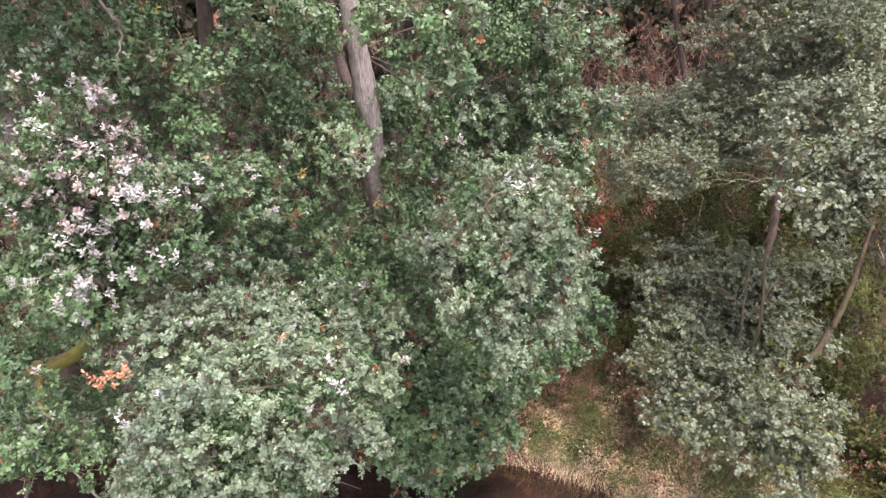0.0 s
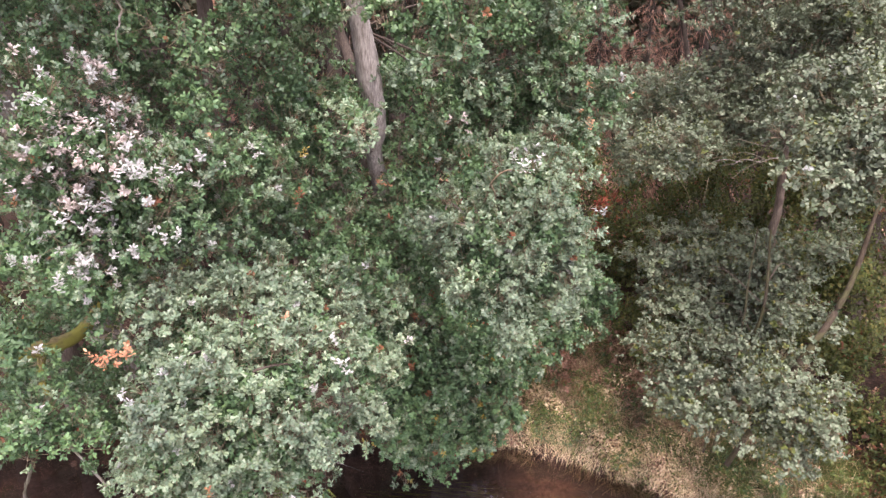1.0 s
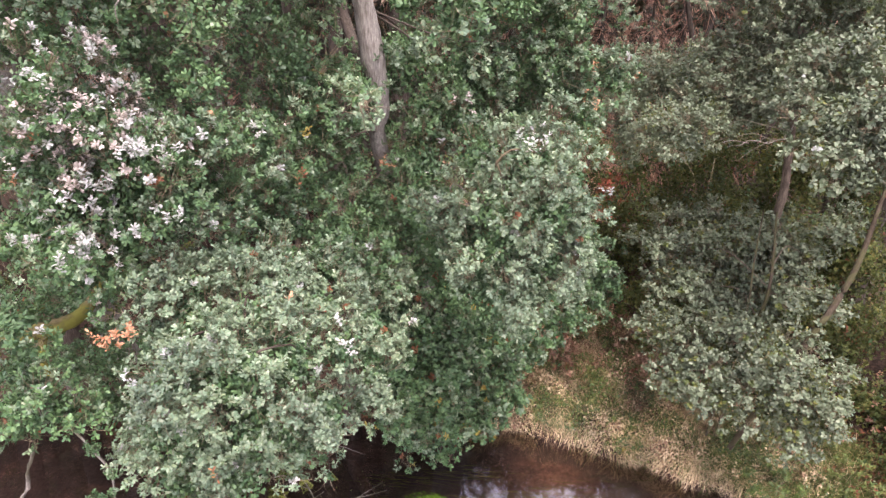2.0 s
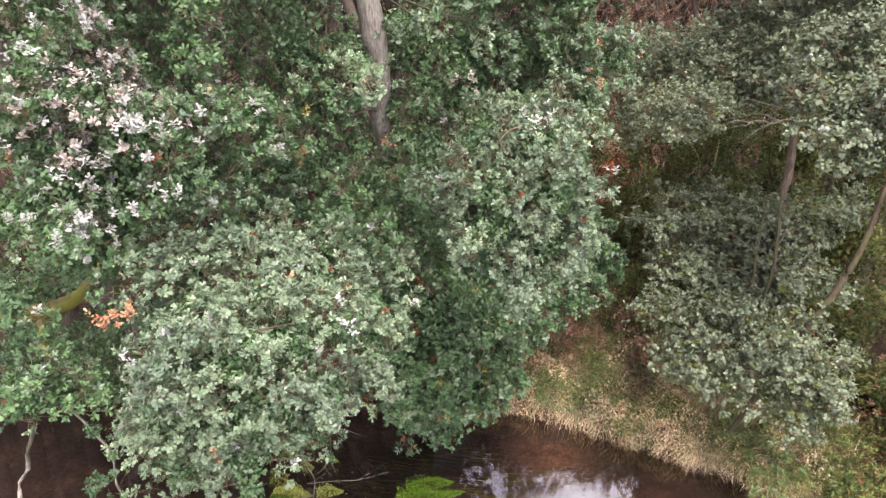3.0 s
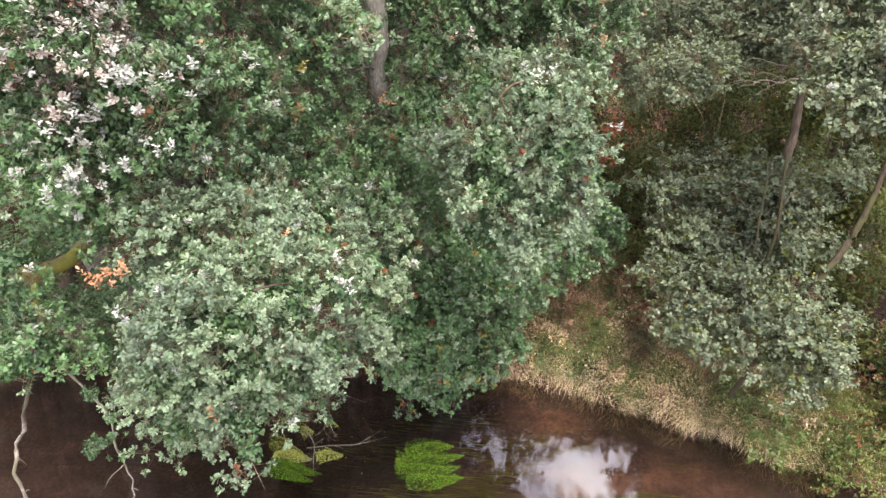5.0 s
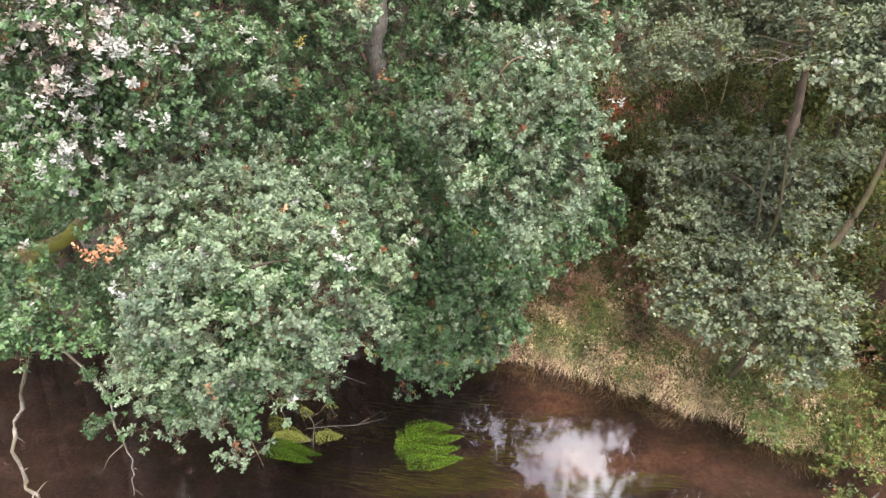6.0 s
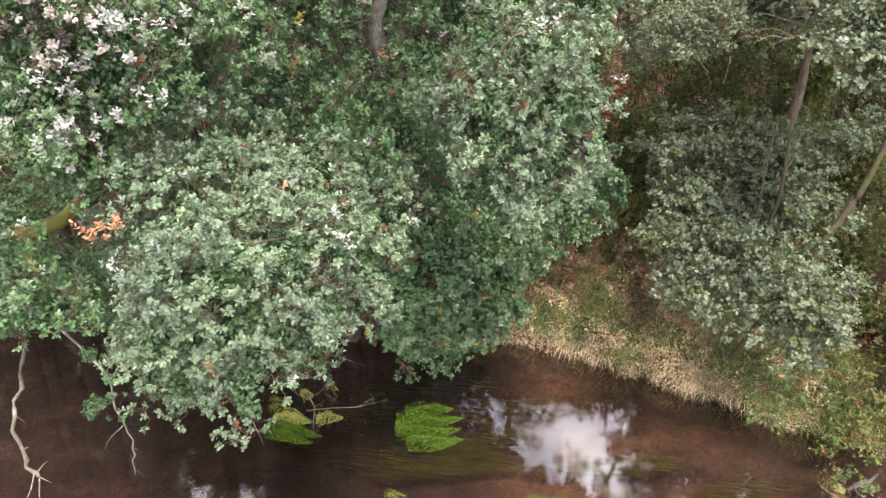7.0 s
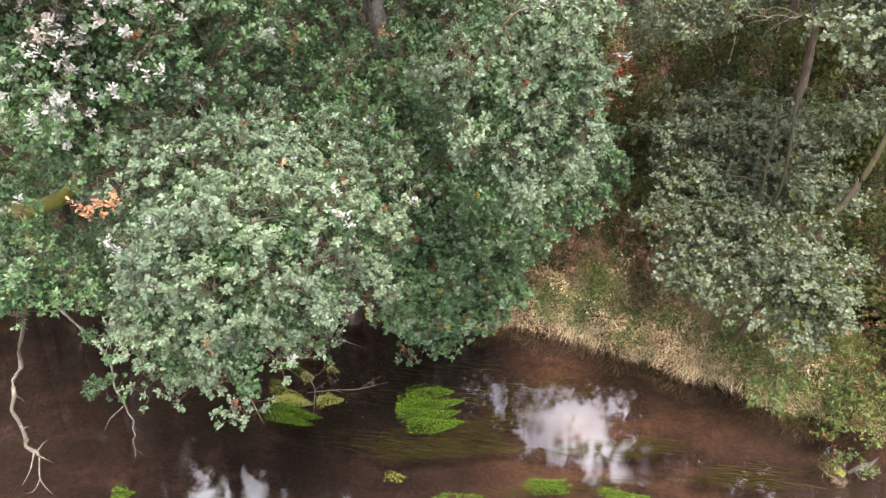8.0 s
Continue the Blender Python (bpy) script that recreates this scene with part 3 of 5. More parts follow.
OAK_TOP = [
    (-0.69, 11.5, 9.05, 0.65), (0.27, 11.87, 8.68, 0.81), (1.13, 12.44, 8.72, 0.85), (1.99, 12.48, 8.54, 0.82),
    (0.32, 11.64, 7.97, 0.58), (1.23, 12.19, 7.93, 0.61), (2.3, 12.19, 8.07, 0.53), (2.84, 12.71, 8.61, 0.45),
    (-0.08, 7.84, 10.09, 0.39), (-0.52, 8.05, 9.91, 0.28), (-0.87, 8.52, 10.27, 0.27), (0.04, 7.95, 9.74, 0.28),
    (0.91, 11.23, 10.03, 0.78), (1.84, 12.16, 9.75, 0.85), (-1.66, 9.74, 10.2, 0.46), (1, 11.52, 10.85, 0.97),
]
OAK_TOP += [
    (-0.17, 9.33, 10.8, 0.58), (0.88, 11.6, 8.75, 0.42), (1.63, 11.7, 8.83, 0.4), (0.42, 11.5, 9.04, 0.38), (2.13, 11.8, 8.45, 0.34),
]
OAK_RIGHT = [
    (0.42, 9.52, 7.88, 0.48), (1.02, 8.98, 7.92, 0.52), (1.5, 9.07, 7.69, 0.36), (0.62, 8.93, 7.35, 0.59),
    (1.26, 8.91, 7.36, 0.53), (1.74, 9.04, 7.36, 0.22), (0.56, 8.9, 6.72, 0.53), (1.15, 9.14, 6.63, 0.55),
    (1.76, 10.21, 6.43, 0.5), (0.59, 8.96, 6.13, 0.48), (1.12, 9.25, 5.97, 0.46), (0.2, 9.25, 6.99, 0.4),
    (-0.06, 9.29, 7.25, 0.33), (-1, 7.45, 9.03, 0.16),
]
SAPLING_EDGE = [
    (2.99, 13.84, 4.27, 0.38), (2.5, 13.68, 4.14, 0.4), (2.08, 13.38, 3.77, 0.42), (2.61, 13.46, 3.73, 0.38),
    (1.66, 13.18, 3.48, 0.39), (2.25, 13.47, 3.14, 0.36), (1.61, 13.46, 2.68, 0.38), (2.84, 13.85, 4.76, 0.4),
    (3.12, 13.73, 3.87, 0.31), (1.26, 13.37, 2.46, 0.36),
]
ALDER_HIGH = [
    (4.46, 16.08, 8.16, 0.96), (5.1, 14.88, 8.4, 1.02), (5.97, 14.54, 8.43, 1.02), (6.52, 13.69, 8.62, 0.93),
    (4.23, 14.03, 7.54, 0.74), (4.26, 12.48, 7.51, 0.52), (5.8, 14.17, 7.9, 0.77), (3.95, 15.34, 7.14, 0.62),
    (5.08, 13.97, 7.87, 0.69), (5.94, 13.17, 8.28, 0.62), (6.23, 14.26, 9.56, 0.96), (6.71, 13.55, 9.9, 1.04),
    (7.06, 12.78, 10.19, 1.01), (6.74, 14.18, 11, 1.2), (7.02, 12.07, 9.3, 0.65),
]
ALDER_NEAR = [
    (5.66, 10.54, 8.2, 0.56), (6, 10.49, 8.37, 0.56), (5.49, 10.32, 7.72, 0.39), (5.94, 10.17, 7.51, 0.45),
    (6.3, 11.94, 8.69, 0.68), (6.39, 11.29, 8.99, 0.6), (6.33, 10.33, 7.92, 0.57),
]
ALDER_LOW = [
    (4.48, 14.01, 5.02, 0.66), (5.29, 14.1, 5.23, 0.78), (6.04, 13.7, 5.36, 0.78), (4.75, 13.38, 4.52, 0.64),
    (5.71, 13.62, 4.42, 0.78), (6.5, 13.44, 4.68, 0.91), (7.1, 13.1, 5.1, 0.5), (7.5, 13.04, 5.75, 0.45),
    (6.9, 12.26, 4.6, 0.4), (4.23, 12.3, 3.8, 0.61), (5.09, 12.26, 3.69, 0.78), (5.74, 11.76, 3.72, 0.83),
    (4.23, 11.65, 3.13, 0.54), (5.22, 11.74, 3.01, 0.83), (5.96, 11.32, 3.15, 0.83), (6.4, 11.09, 3.45, 0.6),
]
ALDER_LOW += [
    (6.61, 10.69, 2.9, 0.56), (6.08, 11.2, 2.5, 0.62), (6.37, 13.2, 5.44, 0.32), (6.35, 13, 4.78, 0.35), (6.26, 12.8, 4.23, 0.3), (4.33, 12.9, 3.93, 0.45), (5.16, 12.8, 4.1, 0.5), (5.92, 12.5, 4.12, 0.45), (6.52, 12.2, 4.43, 0.45), (4.74, 13.2, 4.53, 0.4),
]


def mildewed(P, kind, r):
    """Powdery white and rose shoots on the sunny top of the crown."""
    where = waves(P, 1.7, 31) + 0.5 * waves(P, 5.0, 32)
    high = (P[:, 2] > 7.4) & (P[:, 0] < -2.4)
    hot = high & (where + r.normal(0, 0.2, len(P)) > 0.85)
    far_side = (P[:, 0] < -3.1) & (P[:, 2] > 8.0)
    dry = far_side & (r.uniform(0, 1, len(P)) < 0.8) & (where + r.normal(0, 0.45, len(P)) > 0.15)
    return np.where(dry, np.where(r.uniform(0, 1, len(P)) < 0.45, 1, 2), np.where(hot, 1, kind))


# ---- the big oak that leans out over the river ----
oak = thing("oak_tree", (0.15, 14.9, 0.9), "large oak with a grey furrowed trunk leaning over the river", "tree", "oaks")
OAK_TRUNK = [(0.15, 14.9, 0.6, 0.36), (-0.2, 13.9, 2.6, 0.31), (-0.65, 12.5, 5.0, 0.28), (-1.12, 11.25, 7.61, 0.14), (-1.1, 11.05, 8.32, 0.165), (-1.15, 10.9, 8.97, 0.19), (-1.23, 10.85, 9.64, 0.16), (-1.34, 10.75, 10.35, 0.135), (-1.55, 10.5, 12.5, 0.09), (-1.6, 10.4, 15, 0.04)]
stem("trunk", OAK_TRUNK, M_BARK, oak, 20, 0.05, 4)
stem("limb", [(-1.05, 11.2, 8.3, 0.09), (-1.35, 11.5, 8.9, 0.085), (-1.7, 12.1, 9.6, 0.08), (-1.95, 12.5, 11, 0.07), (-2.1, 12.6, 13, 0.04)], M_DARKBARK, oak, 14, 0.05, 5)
stem("limb", [(-1.05, 11.0, 8.75, 0.09), (-1.4, 11.2, 8.85, 0.075), (-1.9, 11.6, 8.75, 0.06), (-2.4, 11.9, 8.8, 0.03)], M_MOSSY, oak, 10, 0.08, 6, "mossy side limb")
oak_bones = smooth_line([q[:3] for q in OAK_TRUNK], 4)
stem("limb", [(-0.75, 12.2, 5.6, 0.12), (-0.2, 10.8, 6.6, 0.1), (0.4, 9.6, 7.2, 0.07), (1.0, 9.0, 7.6, 0.04)], M_BARK, oak, 10, 0.06, 21)
limbs_to(OAK_BACK, oak_bones, oak, M_DARKBARK, 0.016, 3, 4)
limbs_to(OAK_RIGHT, smooth_line([(-0.2, 10.8, 6.6), (0.4, 9.6, 7.2), (1.0, 9.0, 7.6)], 6), oak, M_BARK, 0.025, 4, 3)
limbs_to(OAK_TOP, oak_bones[-12:], oak, M_DARKBARK, 0.018, 5, 4)
# darker leaf weighted into the back crown, part own green, part painted shade
crown("crown", OAK_BACK, oak, SMALL_OAK_LEAF, [M_OAK_DEEP_SHADE, M_OAK, M_RED, M_PALE], [76, 22, 1, 1], 66, per=18, seed=11, gap_size=9.0, gap=0.3, size=0.053)
crown("crown", OAK_TOP, oak, SMALL_OAK_LEAF, [M_OAK, M_OAK_DEEP_SHADE, M_ORANGE, M_PALE], [64, 36, 1.0, 0.7], 50, per=17, seed=12, gap_size=9.0, gap=0.2, size=0.056)
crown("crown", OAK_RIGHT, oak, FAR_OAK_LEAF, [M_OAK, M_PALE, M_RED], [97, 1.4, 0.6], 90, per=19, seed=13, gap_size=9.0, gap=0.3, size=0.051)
# inner leaves mostly of the darker kind: the crown's inside shade as colour
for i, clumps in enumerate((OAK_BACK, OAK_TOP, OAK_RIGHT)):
    core(clumps, oak, [M_OAK_DEEP_SHADE, M_OAK, M_RED], [88, 11, 1], 610 + i)
bare_twigs(OAK_BACK, oak, 60, 601)
bare_twigs(OAK_TOP, oak, 26, 602)
bare_twigs(OAK_RIGHT, oak, 18, 603, 0.4)
# clumps out of view overhead, added to dim the wood behind
OAK_UNSEEN = [(-1.2, 15.0, 13.8, 1.7), (-3.4, 14.8, 13.6, 1.7), (-5.4, 14.4, 13.8, 1.8), (0.4, 16.0, 13.2, 1.3), (-5.4, 15.6, 13.2, 1.7)]
crown("crown", OAK_UNSEEN, oak, POINT_LEAF, [M_OAK_DEEP_SHADE], [1], 4, per=7, size=0.32, seed=14, shoot=0.35, tuft=0.45, twigs=False)

# ---- the oak whose boughs hang over the water ----
left_oak = thing("oak_tree", (-8.2, 13.4, 1.8), "broad oak with mildewed pale shoots and boughs hanging to the water", "tree", "oaks")
LEFT_TRUNK = [(-8.2, 16.4, 1.2, 0.4), (-8.0, 14.6, 4, 0.34), (-7.4, 12.2, 7, 0.3), (-6.8, 11, 10, 0.24), (-6.4, 10.5, 14, 0.1)]
stem("trunk", LEFT_TRUNK, M_BARK, left_oak, 18, 0.05, 7)
left_bones = smooth_line([q[:3] for q in LEFT_TRUNK], 4)
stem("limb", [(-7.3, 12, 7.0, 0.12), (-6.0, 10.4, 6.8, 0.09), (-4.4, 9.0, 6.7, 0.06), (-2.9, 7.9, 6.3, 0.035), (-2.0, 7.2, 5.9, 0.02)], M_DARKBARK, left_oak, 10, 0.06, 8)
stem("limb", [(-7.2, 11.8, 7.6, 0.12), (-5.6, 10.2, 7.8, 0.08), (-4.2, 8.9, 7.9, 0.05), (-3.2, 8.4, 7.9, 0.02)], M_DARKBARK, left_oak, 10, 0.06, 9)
stem("limb", [(-8.1, 14.2, 4.0, 0.12), (-7.4, 10.4, 4.7, 0.1), (-6.5, 9.0, 5.4, 0.1), (-5.97, 8.75, 5.6, 0.1), (-5.59, 8.85, 5.63, 0.105), (-5.29, 9.05, 5.67, 0.095), (-5.08, 9.26, 5.87, 0.075), (-4.8, 9.5, 6.4, 0.03)], M_MOSSY, left_oak, 12, 0.08, 10, "crooked limb thick with yellow-green moss")
stem("limb", [(-5.6, 8.85, 5.6, 0.055), (-5.66, 8.8, 5.2, 0.05), (-5.6, 8.8, 4.7, 0.03)], M_MOSSY, left_oak, 10, 0.08, 12, "mossy hanging stub")
sub_bones = smooth_line([(-6.0, 10.2, 7.1), (-4.4, 8.7, 7.0), (-2.9, 7.6, 6.6), (-2.0, 7.0, 6.2)], 6)
limbs_to(LEFT_BOUGH, sub_bones, left_oak, M_DARKBARK, 0.02, 6)
limbs_to(LEFT_HIGH, smooth_line([(-5.6, 10, 8.1), (-4.2, 8.6, 8.2), (-3.2, 8.0, 8.2)], 6), left_oak, M_DARKBARK, 0.02, 7)
limbs_to(LEFT_TOP, left_bones, left_oak, M_DARKBARK, 0.02, 8, 3)
crown("crown", LEFT_BOUGH, left_oak, FAR_OAK_LEAF, [M_OAK, M_PALE, M_RED], [97, 1.6, 0.4], 92, per=19, seed=21, gap_size=9.0, gap=0.35, size=0.05)
# a larger share of darker leaf on upper and low clumps stands for shade
crown("crown", LEFT_HIGH, left_oak, FAR_OAK_LEAF, [M_OAK, M_PALE, M_ROSE, M_ORANGE, M_OAK_DEEP_SHADE], [32, 1.5, 1, 0.8, 60], 84, per=18, seed=22, gap_size=9.0, gap=0.4, size=0.051, odd=mildewed)
crown("crown", LEFT_TOP, left_oak, SMALL_OAK_LEAF, [M_OAK_DEEP_SHADE, M_OAK, M_PALE], [78, 18, 0.6], 40, per=17, seed=23, gap=0.75, size=0.055)
crown("crown", LEFT_LOW, left_oak, SMALL_OAK_LEAF, [M_OAK, M_OAK_DEEP_SHADE, M_PALE], [20, 80, 1.5], 50, per=18, seed=24, gap=0.35, size=0.052)
# darker leaves inside these boughs too, painting in their shade
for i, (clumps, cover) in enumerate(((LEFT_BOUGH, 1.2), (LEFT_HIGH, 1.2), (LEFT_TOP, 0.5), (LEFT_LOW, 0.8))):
    core(clumps, left_oak, [M_OAK_DEEP_SHADE, M_OAK, M_RED], [88, 11, 1], 620 + i, cover)
bare_twigs(LEFT_TOP, left_oak, 80, 604)
bare_twigs(LEFT_HIGH, left_oak, 34, 605)
bare_twigs(LEFT_BOUGH, left_oak, 22, 606, 0.35)
# clumps above and beside the view, added to shade this oak's upper leaves
LEFT_UNSEEN = [(-7.2, 11, 13, 1.5), (-8.8, 12, 13.4, 1.6), (-9.6, 10.2, 9.0, 1.5), (-10.2, 11.5, 7.0, 1.5), (-3.4, 8.3, 13.6, 1.4), (-5.4, 8.7, 13.6, 1.5), (-4.3, 7.2, 13.4, 1.3), (-6.2, 7.4, 13.2, 1.4), (-2.4, 8.6, 13.6, 1.1), (-6.9, 9.2, 13.2, 1.4)]
crown("crown", LEFT_UNSEEN, left_oak, POINT_LEAF, [M_OAK_DEEP_SHADE], [1], 8, per=7, size=0.3, seed=25, shoot=0.35, tuft=0.45, twigs=False)

# ---- the young oak that trails into the water ----
sapling = thing("young_oak", (0.3, 14.9, 0.9), "bushy young oak trailing its lowest leaves over the water", "tree", "oaks")
SAP_STEM = [(0.3, 14.9, 0.7, 0.09), (0.2, 14.2, 2.0, 0.08), (0.1, 13.6, 3.6, 0.06), (0.2, 13.2, 5.0, 0.03)]
stem("trunk", SAP_STEM, M_DARKBARK, sapling, 10, 0.06, 13)
limbs_to(SAPLING, smooth_line([q[:3] for q in SAP_STEM], 4), sapling, M_DARKBARK, 0.03, 9)
crown("crown", SAPLING, sapling, SMALL_OAK_LEAF, [M_OAK_DEEP_SHADE, M_OAK, M_YELLOW, M_RED], [78, 21, 2.2, 1.5], 40, per=17, seed=31, gap_size=8.0, gap=0.1, size=0.067)

crown("crown", SAPLING_EDGE, sapling, SMALL_OAK_LEAF, [M_OAK_DEEP_SHADE, M_OAK], [65, 35], 58, per=17, seed=32, gap=-0.3, size=0.066, tuft=0.14)

core(SAPLING + SAPLING_EDGE, sapling, [M_OAK_DEEP_SHADE, M_OAK, M_RED], [75, 24, 1], 630, size=0.09)

# ---- alders on the bank ----
alder = thing("alder_tree", (6.6, 13.9, 1.6), "slender alder with a bare brown trunk and grey-green leaves", "tree", "alders")
stem("trunk", [(6.5, 13.9, 1.4, 0.102), (6.58, 13.8, 4, 0.09), (6.62, 13.75, 5.7, 0.084), (6.68, 13.75, 6.3, 0.081), (6.6, 13.75, 7.9, 0.072), (6.5, 13.75, 9.1, 0.06), (6.4, 13.8, 12, 0.03)], M_ALDERBARK, alder, 14, 0.05, 14)
ALDER_BONES = smooth_line([(6.6, 13.75, 7), (6.5, 13.75, 9.1), (6.4, 13.8, 12)], 6)
limbs_to(ALDER_HIGH, ALDER_BONES, alder, M_ALDERBARK, 0.02, 10, 3)
crown("crown", ALDER_HIGH, alder, ROUND_LEAF, [M_ALDER, M_SHRUB], [97, 3], 50, per=13, size=0.046, seed=41, gap_size=8.0, gap=0.25, flat=0.75, up=0.25, shoot=0.15, level=0.9)
# unseen higher clumps, added to darken the undergrowth beneath
ALDER_UNSEEN = [(6.6, 14.2, 12.6, 1.5), (8.6, 14.0, 12.6, 1.6), (7.6, 16.0, 13, 1.7), (9.8, 15.6, 12.8, 1.7), (10.8, 13.6, 12.4, 1.5)]
crown("crown", ALDER_UNSEEN, alder, POINT_LEAF, [M_ALDER], [1], 4, per=7, size=0.26, seed=44, shoot=0.35, tuft=0.4, twigs=False)
near_alder = thing("alder_tree", (9.6, 12.4, 1.5), "alder bough with pale grey-green rounded leaves", "tree", "alders")
stem("trunk", [(9.6, 12.4, 1.3, 0.16), (9.3, 12, 5, 0.14), (8.6, 11.4, 8, 0.11), (8.2, 11, 11, 0.05)], M_ALDERBARK, near_alder, 12, 0.05, 15)
limbs_to(ALDER_NEAR, smooth_line([(9.3, 12, 5), (8.6, 11.4, 8), (8.2, 11, 11)], 6), near_alder, M_ALDERBARK, 0.04, 11)
crown("crown", ALDER_NEAR, near_alder, ROUND_LEAF, [M_ALDER, M_PALE], [96, 1], 52, per=10, size=0.062, seed=42, gap=-0.1, flat=0.8, up=0.25, shoot=0.15, level=0.9)
# foliage beyond the right edge of view, added to shade the bank corner
NEAR_UNSEEN = [(9.2, 11.6, 8.2, 1.0), (9.5, 12.8, 8.8, 1.2), (10.4, 12.2, 7.6, 1.2), (10.0, 13.8, 8.0, 1.2), (9.1, 10.6, 6.6, 0.8)]
crown("crown", NEAR_UNSEEN, near_alder, ROUND_LEAF, [M_ALDER], [1], 9, per=8, size=0.17, seed=45, shoot=0.3, tuft=0.35, twigs=False)
bush_alder = thing("alder_bush", (6.3, 12.7, 1.0), "many-stemmed alder bush leaning out from the bank", "tree", "alders")
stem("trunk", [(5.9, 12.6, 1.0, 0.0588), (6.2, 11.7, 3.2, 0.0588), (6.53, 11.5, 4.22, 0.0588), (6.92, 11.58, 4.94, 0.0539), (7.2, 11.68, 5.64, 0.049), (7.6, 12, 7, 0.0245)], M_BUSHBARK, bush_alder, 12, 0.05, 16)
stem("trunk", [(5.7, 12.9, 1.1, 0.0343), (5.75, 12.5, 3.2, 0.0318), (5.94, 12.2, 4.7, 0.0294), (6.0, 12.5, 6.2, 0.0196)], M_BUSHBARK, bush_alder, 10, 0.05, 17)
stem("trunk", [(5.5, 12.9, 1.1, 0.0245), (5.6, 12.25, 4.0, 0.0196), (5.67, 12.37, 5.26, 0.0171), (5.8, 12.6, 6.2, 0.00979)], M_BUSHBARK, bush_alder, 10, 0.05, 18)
BUSH_BONES = smooth_line([(5.9, 12.6, 1.5), (5.8, 12.3, 3.5), (6, 12.3, 5.5)], 6)
limbs_to(ALDER_LOW, BUSH_BONES, bush_alder, M_ALDERBARK, 0.013, 12, 3)
crown("crown", ALDER_LOW, bush_alder, ROUND_LEAF, [M_ALDER, M_SHRUB], [93, 7], 58, per=11, size=0.053, seed=43, gap_size=8.0, gap=0.3, flat=0.7, up=0.2, shoot=0.15, level=0.95)

# darker understorey leaf mixed in puts shade inside the alder crowns
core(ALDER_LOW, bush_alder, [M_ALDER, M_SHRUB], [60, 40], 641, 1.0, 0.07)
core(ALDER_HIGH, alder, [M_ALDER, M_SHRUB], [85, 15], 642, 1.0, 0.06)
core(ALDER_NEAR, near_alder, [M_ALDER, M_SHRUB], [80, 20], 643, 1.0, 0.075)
bare_twigs(ALDER_LOW, bush_alder, 40, 607, 0.8)
bare_twigs(ALDER_HIGH, alder, 24, 608, 0.9)

# ---- undergrowth behind ----
UNDER_RIGHT = [(3.2, 16.3, 2.1, 0.6), (4.9, 16.6, 2.8, 0.8), (6.2, 16.4, 4.6, 1.3), (7.8, 15.6, 4.6, 1.3), (9.4, 15.2, 4.4, 1.4), (5.4, 15.2, 3.0, 1.0), (7, 14.9, 3.2, 1.0), (8.6, 14.0, 3.0, 1.1), (10.4, 13.4, 3.0, 1.2)]
UNDER_RIGHT += [(2.4, 17.8, 3.4, 0.8), (5.0, 18.6, 4.0, 1.0), (6.8, 18.2, 6.0, 1.4), (9, 17.4, 6.2, 1.5), (11, 16, 6.5, 1.6), (2.2, 15.6, 1.6, 0.5), (9.4, 12.2, 1.9, 0.7), (8.8, 11.6, 1.3, 0.5),
               (6.5, 16.3, 4.6, 0.8), (7.5, 16.3, 4.2, 0.9), (8.5, 16.3, 3.9, 0.9), (8.5, 12.9, 2.1, 0.5), (9.0, 12.9, 1.5, 0.4)]
ur = np.random.default_rng(58)
UNDER_RIGHT += [(x + ur.normal(0, 0.15), 16.2 + ur.normal(0, 0.45), z + ur.normal(0, 0.2), ur.uniform(0.45, 0.75))
                for z in np.arange(2.6, 7.6, 0.85) for x in np.arange(6.4, 10.2, 0.95)]
UNDER_RIGHT += [(x + ur.normal(0, 0.15), 20.0 + ur.normal(0, 0.45), z + ur.normal(0, 0.2), ur.uniform(0.5, 0.7))
                for z in np.arange(2.4, 6.1, 0.85) for x in np.arange(2.4, 7.6, 1.0)]
shrub = thing("undergrowth", (6.5, 16, 1.9), "dense olive-green undergrowth with russet leaves under the trees", "undergrowth", kind="stuff")
crown("foliage", UNDER_RIGHT, shrub, POINT_LEAF, [M_SHRUB, M_OAK_DEEP_SHADE, M_RED], [90, 8, 2], 24, per=8, size=0.08, seed=51, gap=-0.1, shoot=0.26, flat=0.9, twigs=False)
core(UNDER_RIGHT, shrub, [M_SHRUB, M_RED], [96, 4], 651, 0.8, 0.1)
RED_SHRUB = [(3.72, 15.4, 5.78, 0.16), (3.86, 15.5, 5.4, 0.18), (3.66, 15.4, 5.1, 0.14), (3.5, 15.45, 5.45, 0.12)]
crown("foliage", RED_SHRUB, shrub, POINT_LEAF, [M_SCARLET, M_RED], [60, 40], 60, per=8, size=0.07, seed=57, shoot=0.15, tuft=0.12, twigs=False)
UNDER_LEFT = [(-9.5, 15, 2.4, 1.3), (-7.6, 15.8, 2.8, 1.2), (-5.6, 16.2, 3.0, 1.2), (-3.8, 16.4, 2.8, 1.1), (-2.0, 16.4, 2.8, 1.1), (-0.4, 16.2, 3.0, 1.2), (1.2, 16.2, 3.0, 1.1), (-11.5, 14.5, 3, 1.6), (-4.6, 18, 4.6, 1.4), (-1.6, 18, 5.0, 1.6), (1, 18, 5.2, 1.5), (-8, 18, 5, 1.6)]
cover = thing("ground_cover", (6, 16, 1.9), "low dark brambles and ferns covering the wood's floor", "undergrowth", kind="stuff")
cr = np.random.default_rng(55)
cx, cy = cr.uniform(1.2, 12, 400), cr.uniform(11.5, 20, 400)
ok = inland(cx, cy, FAR_BANK) > 1.3
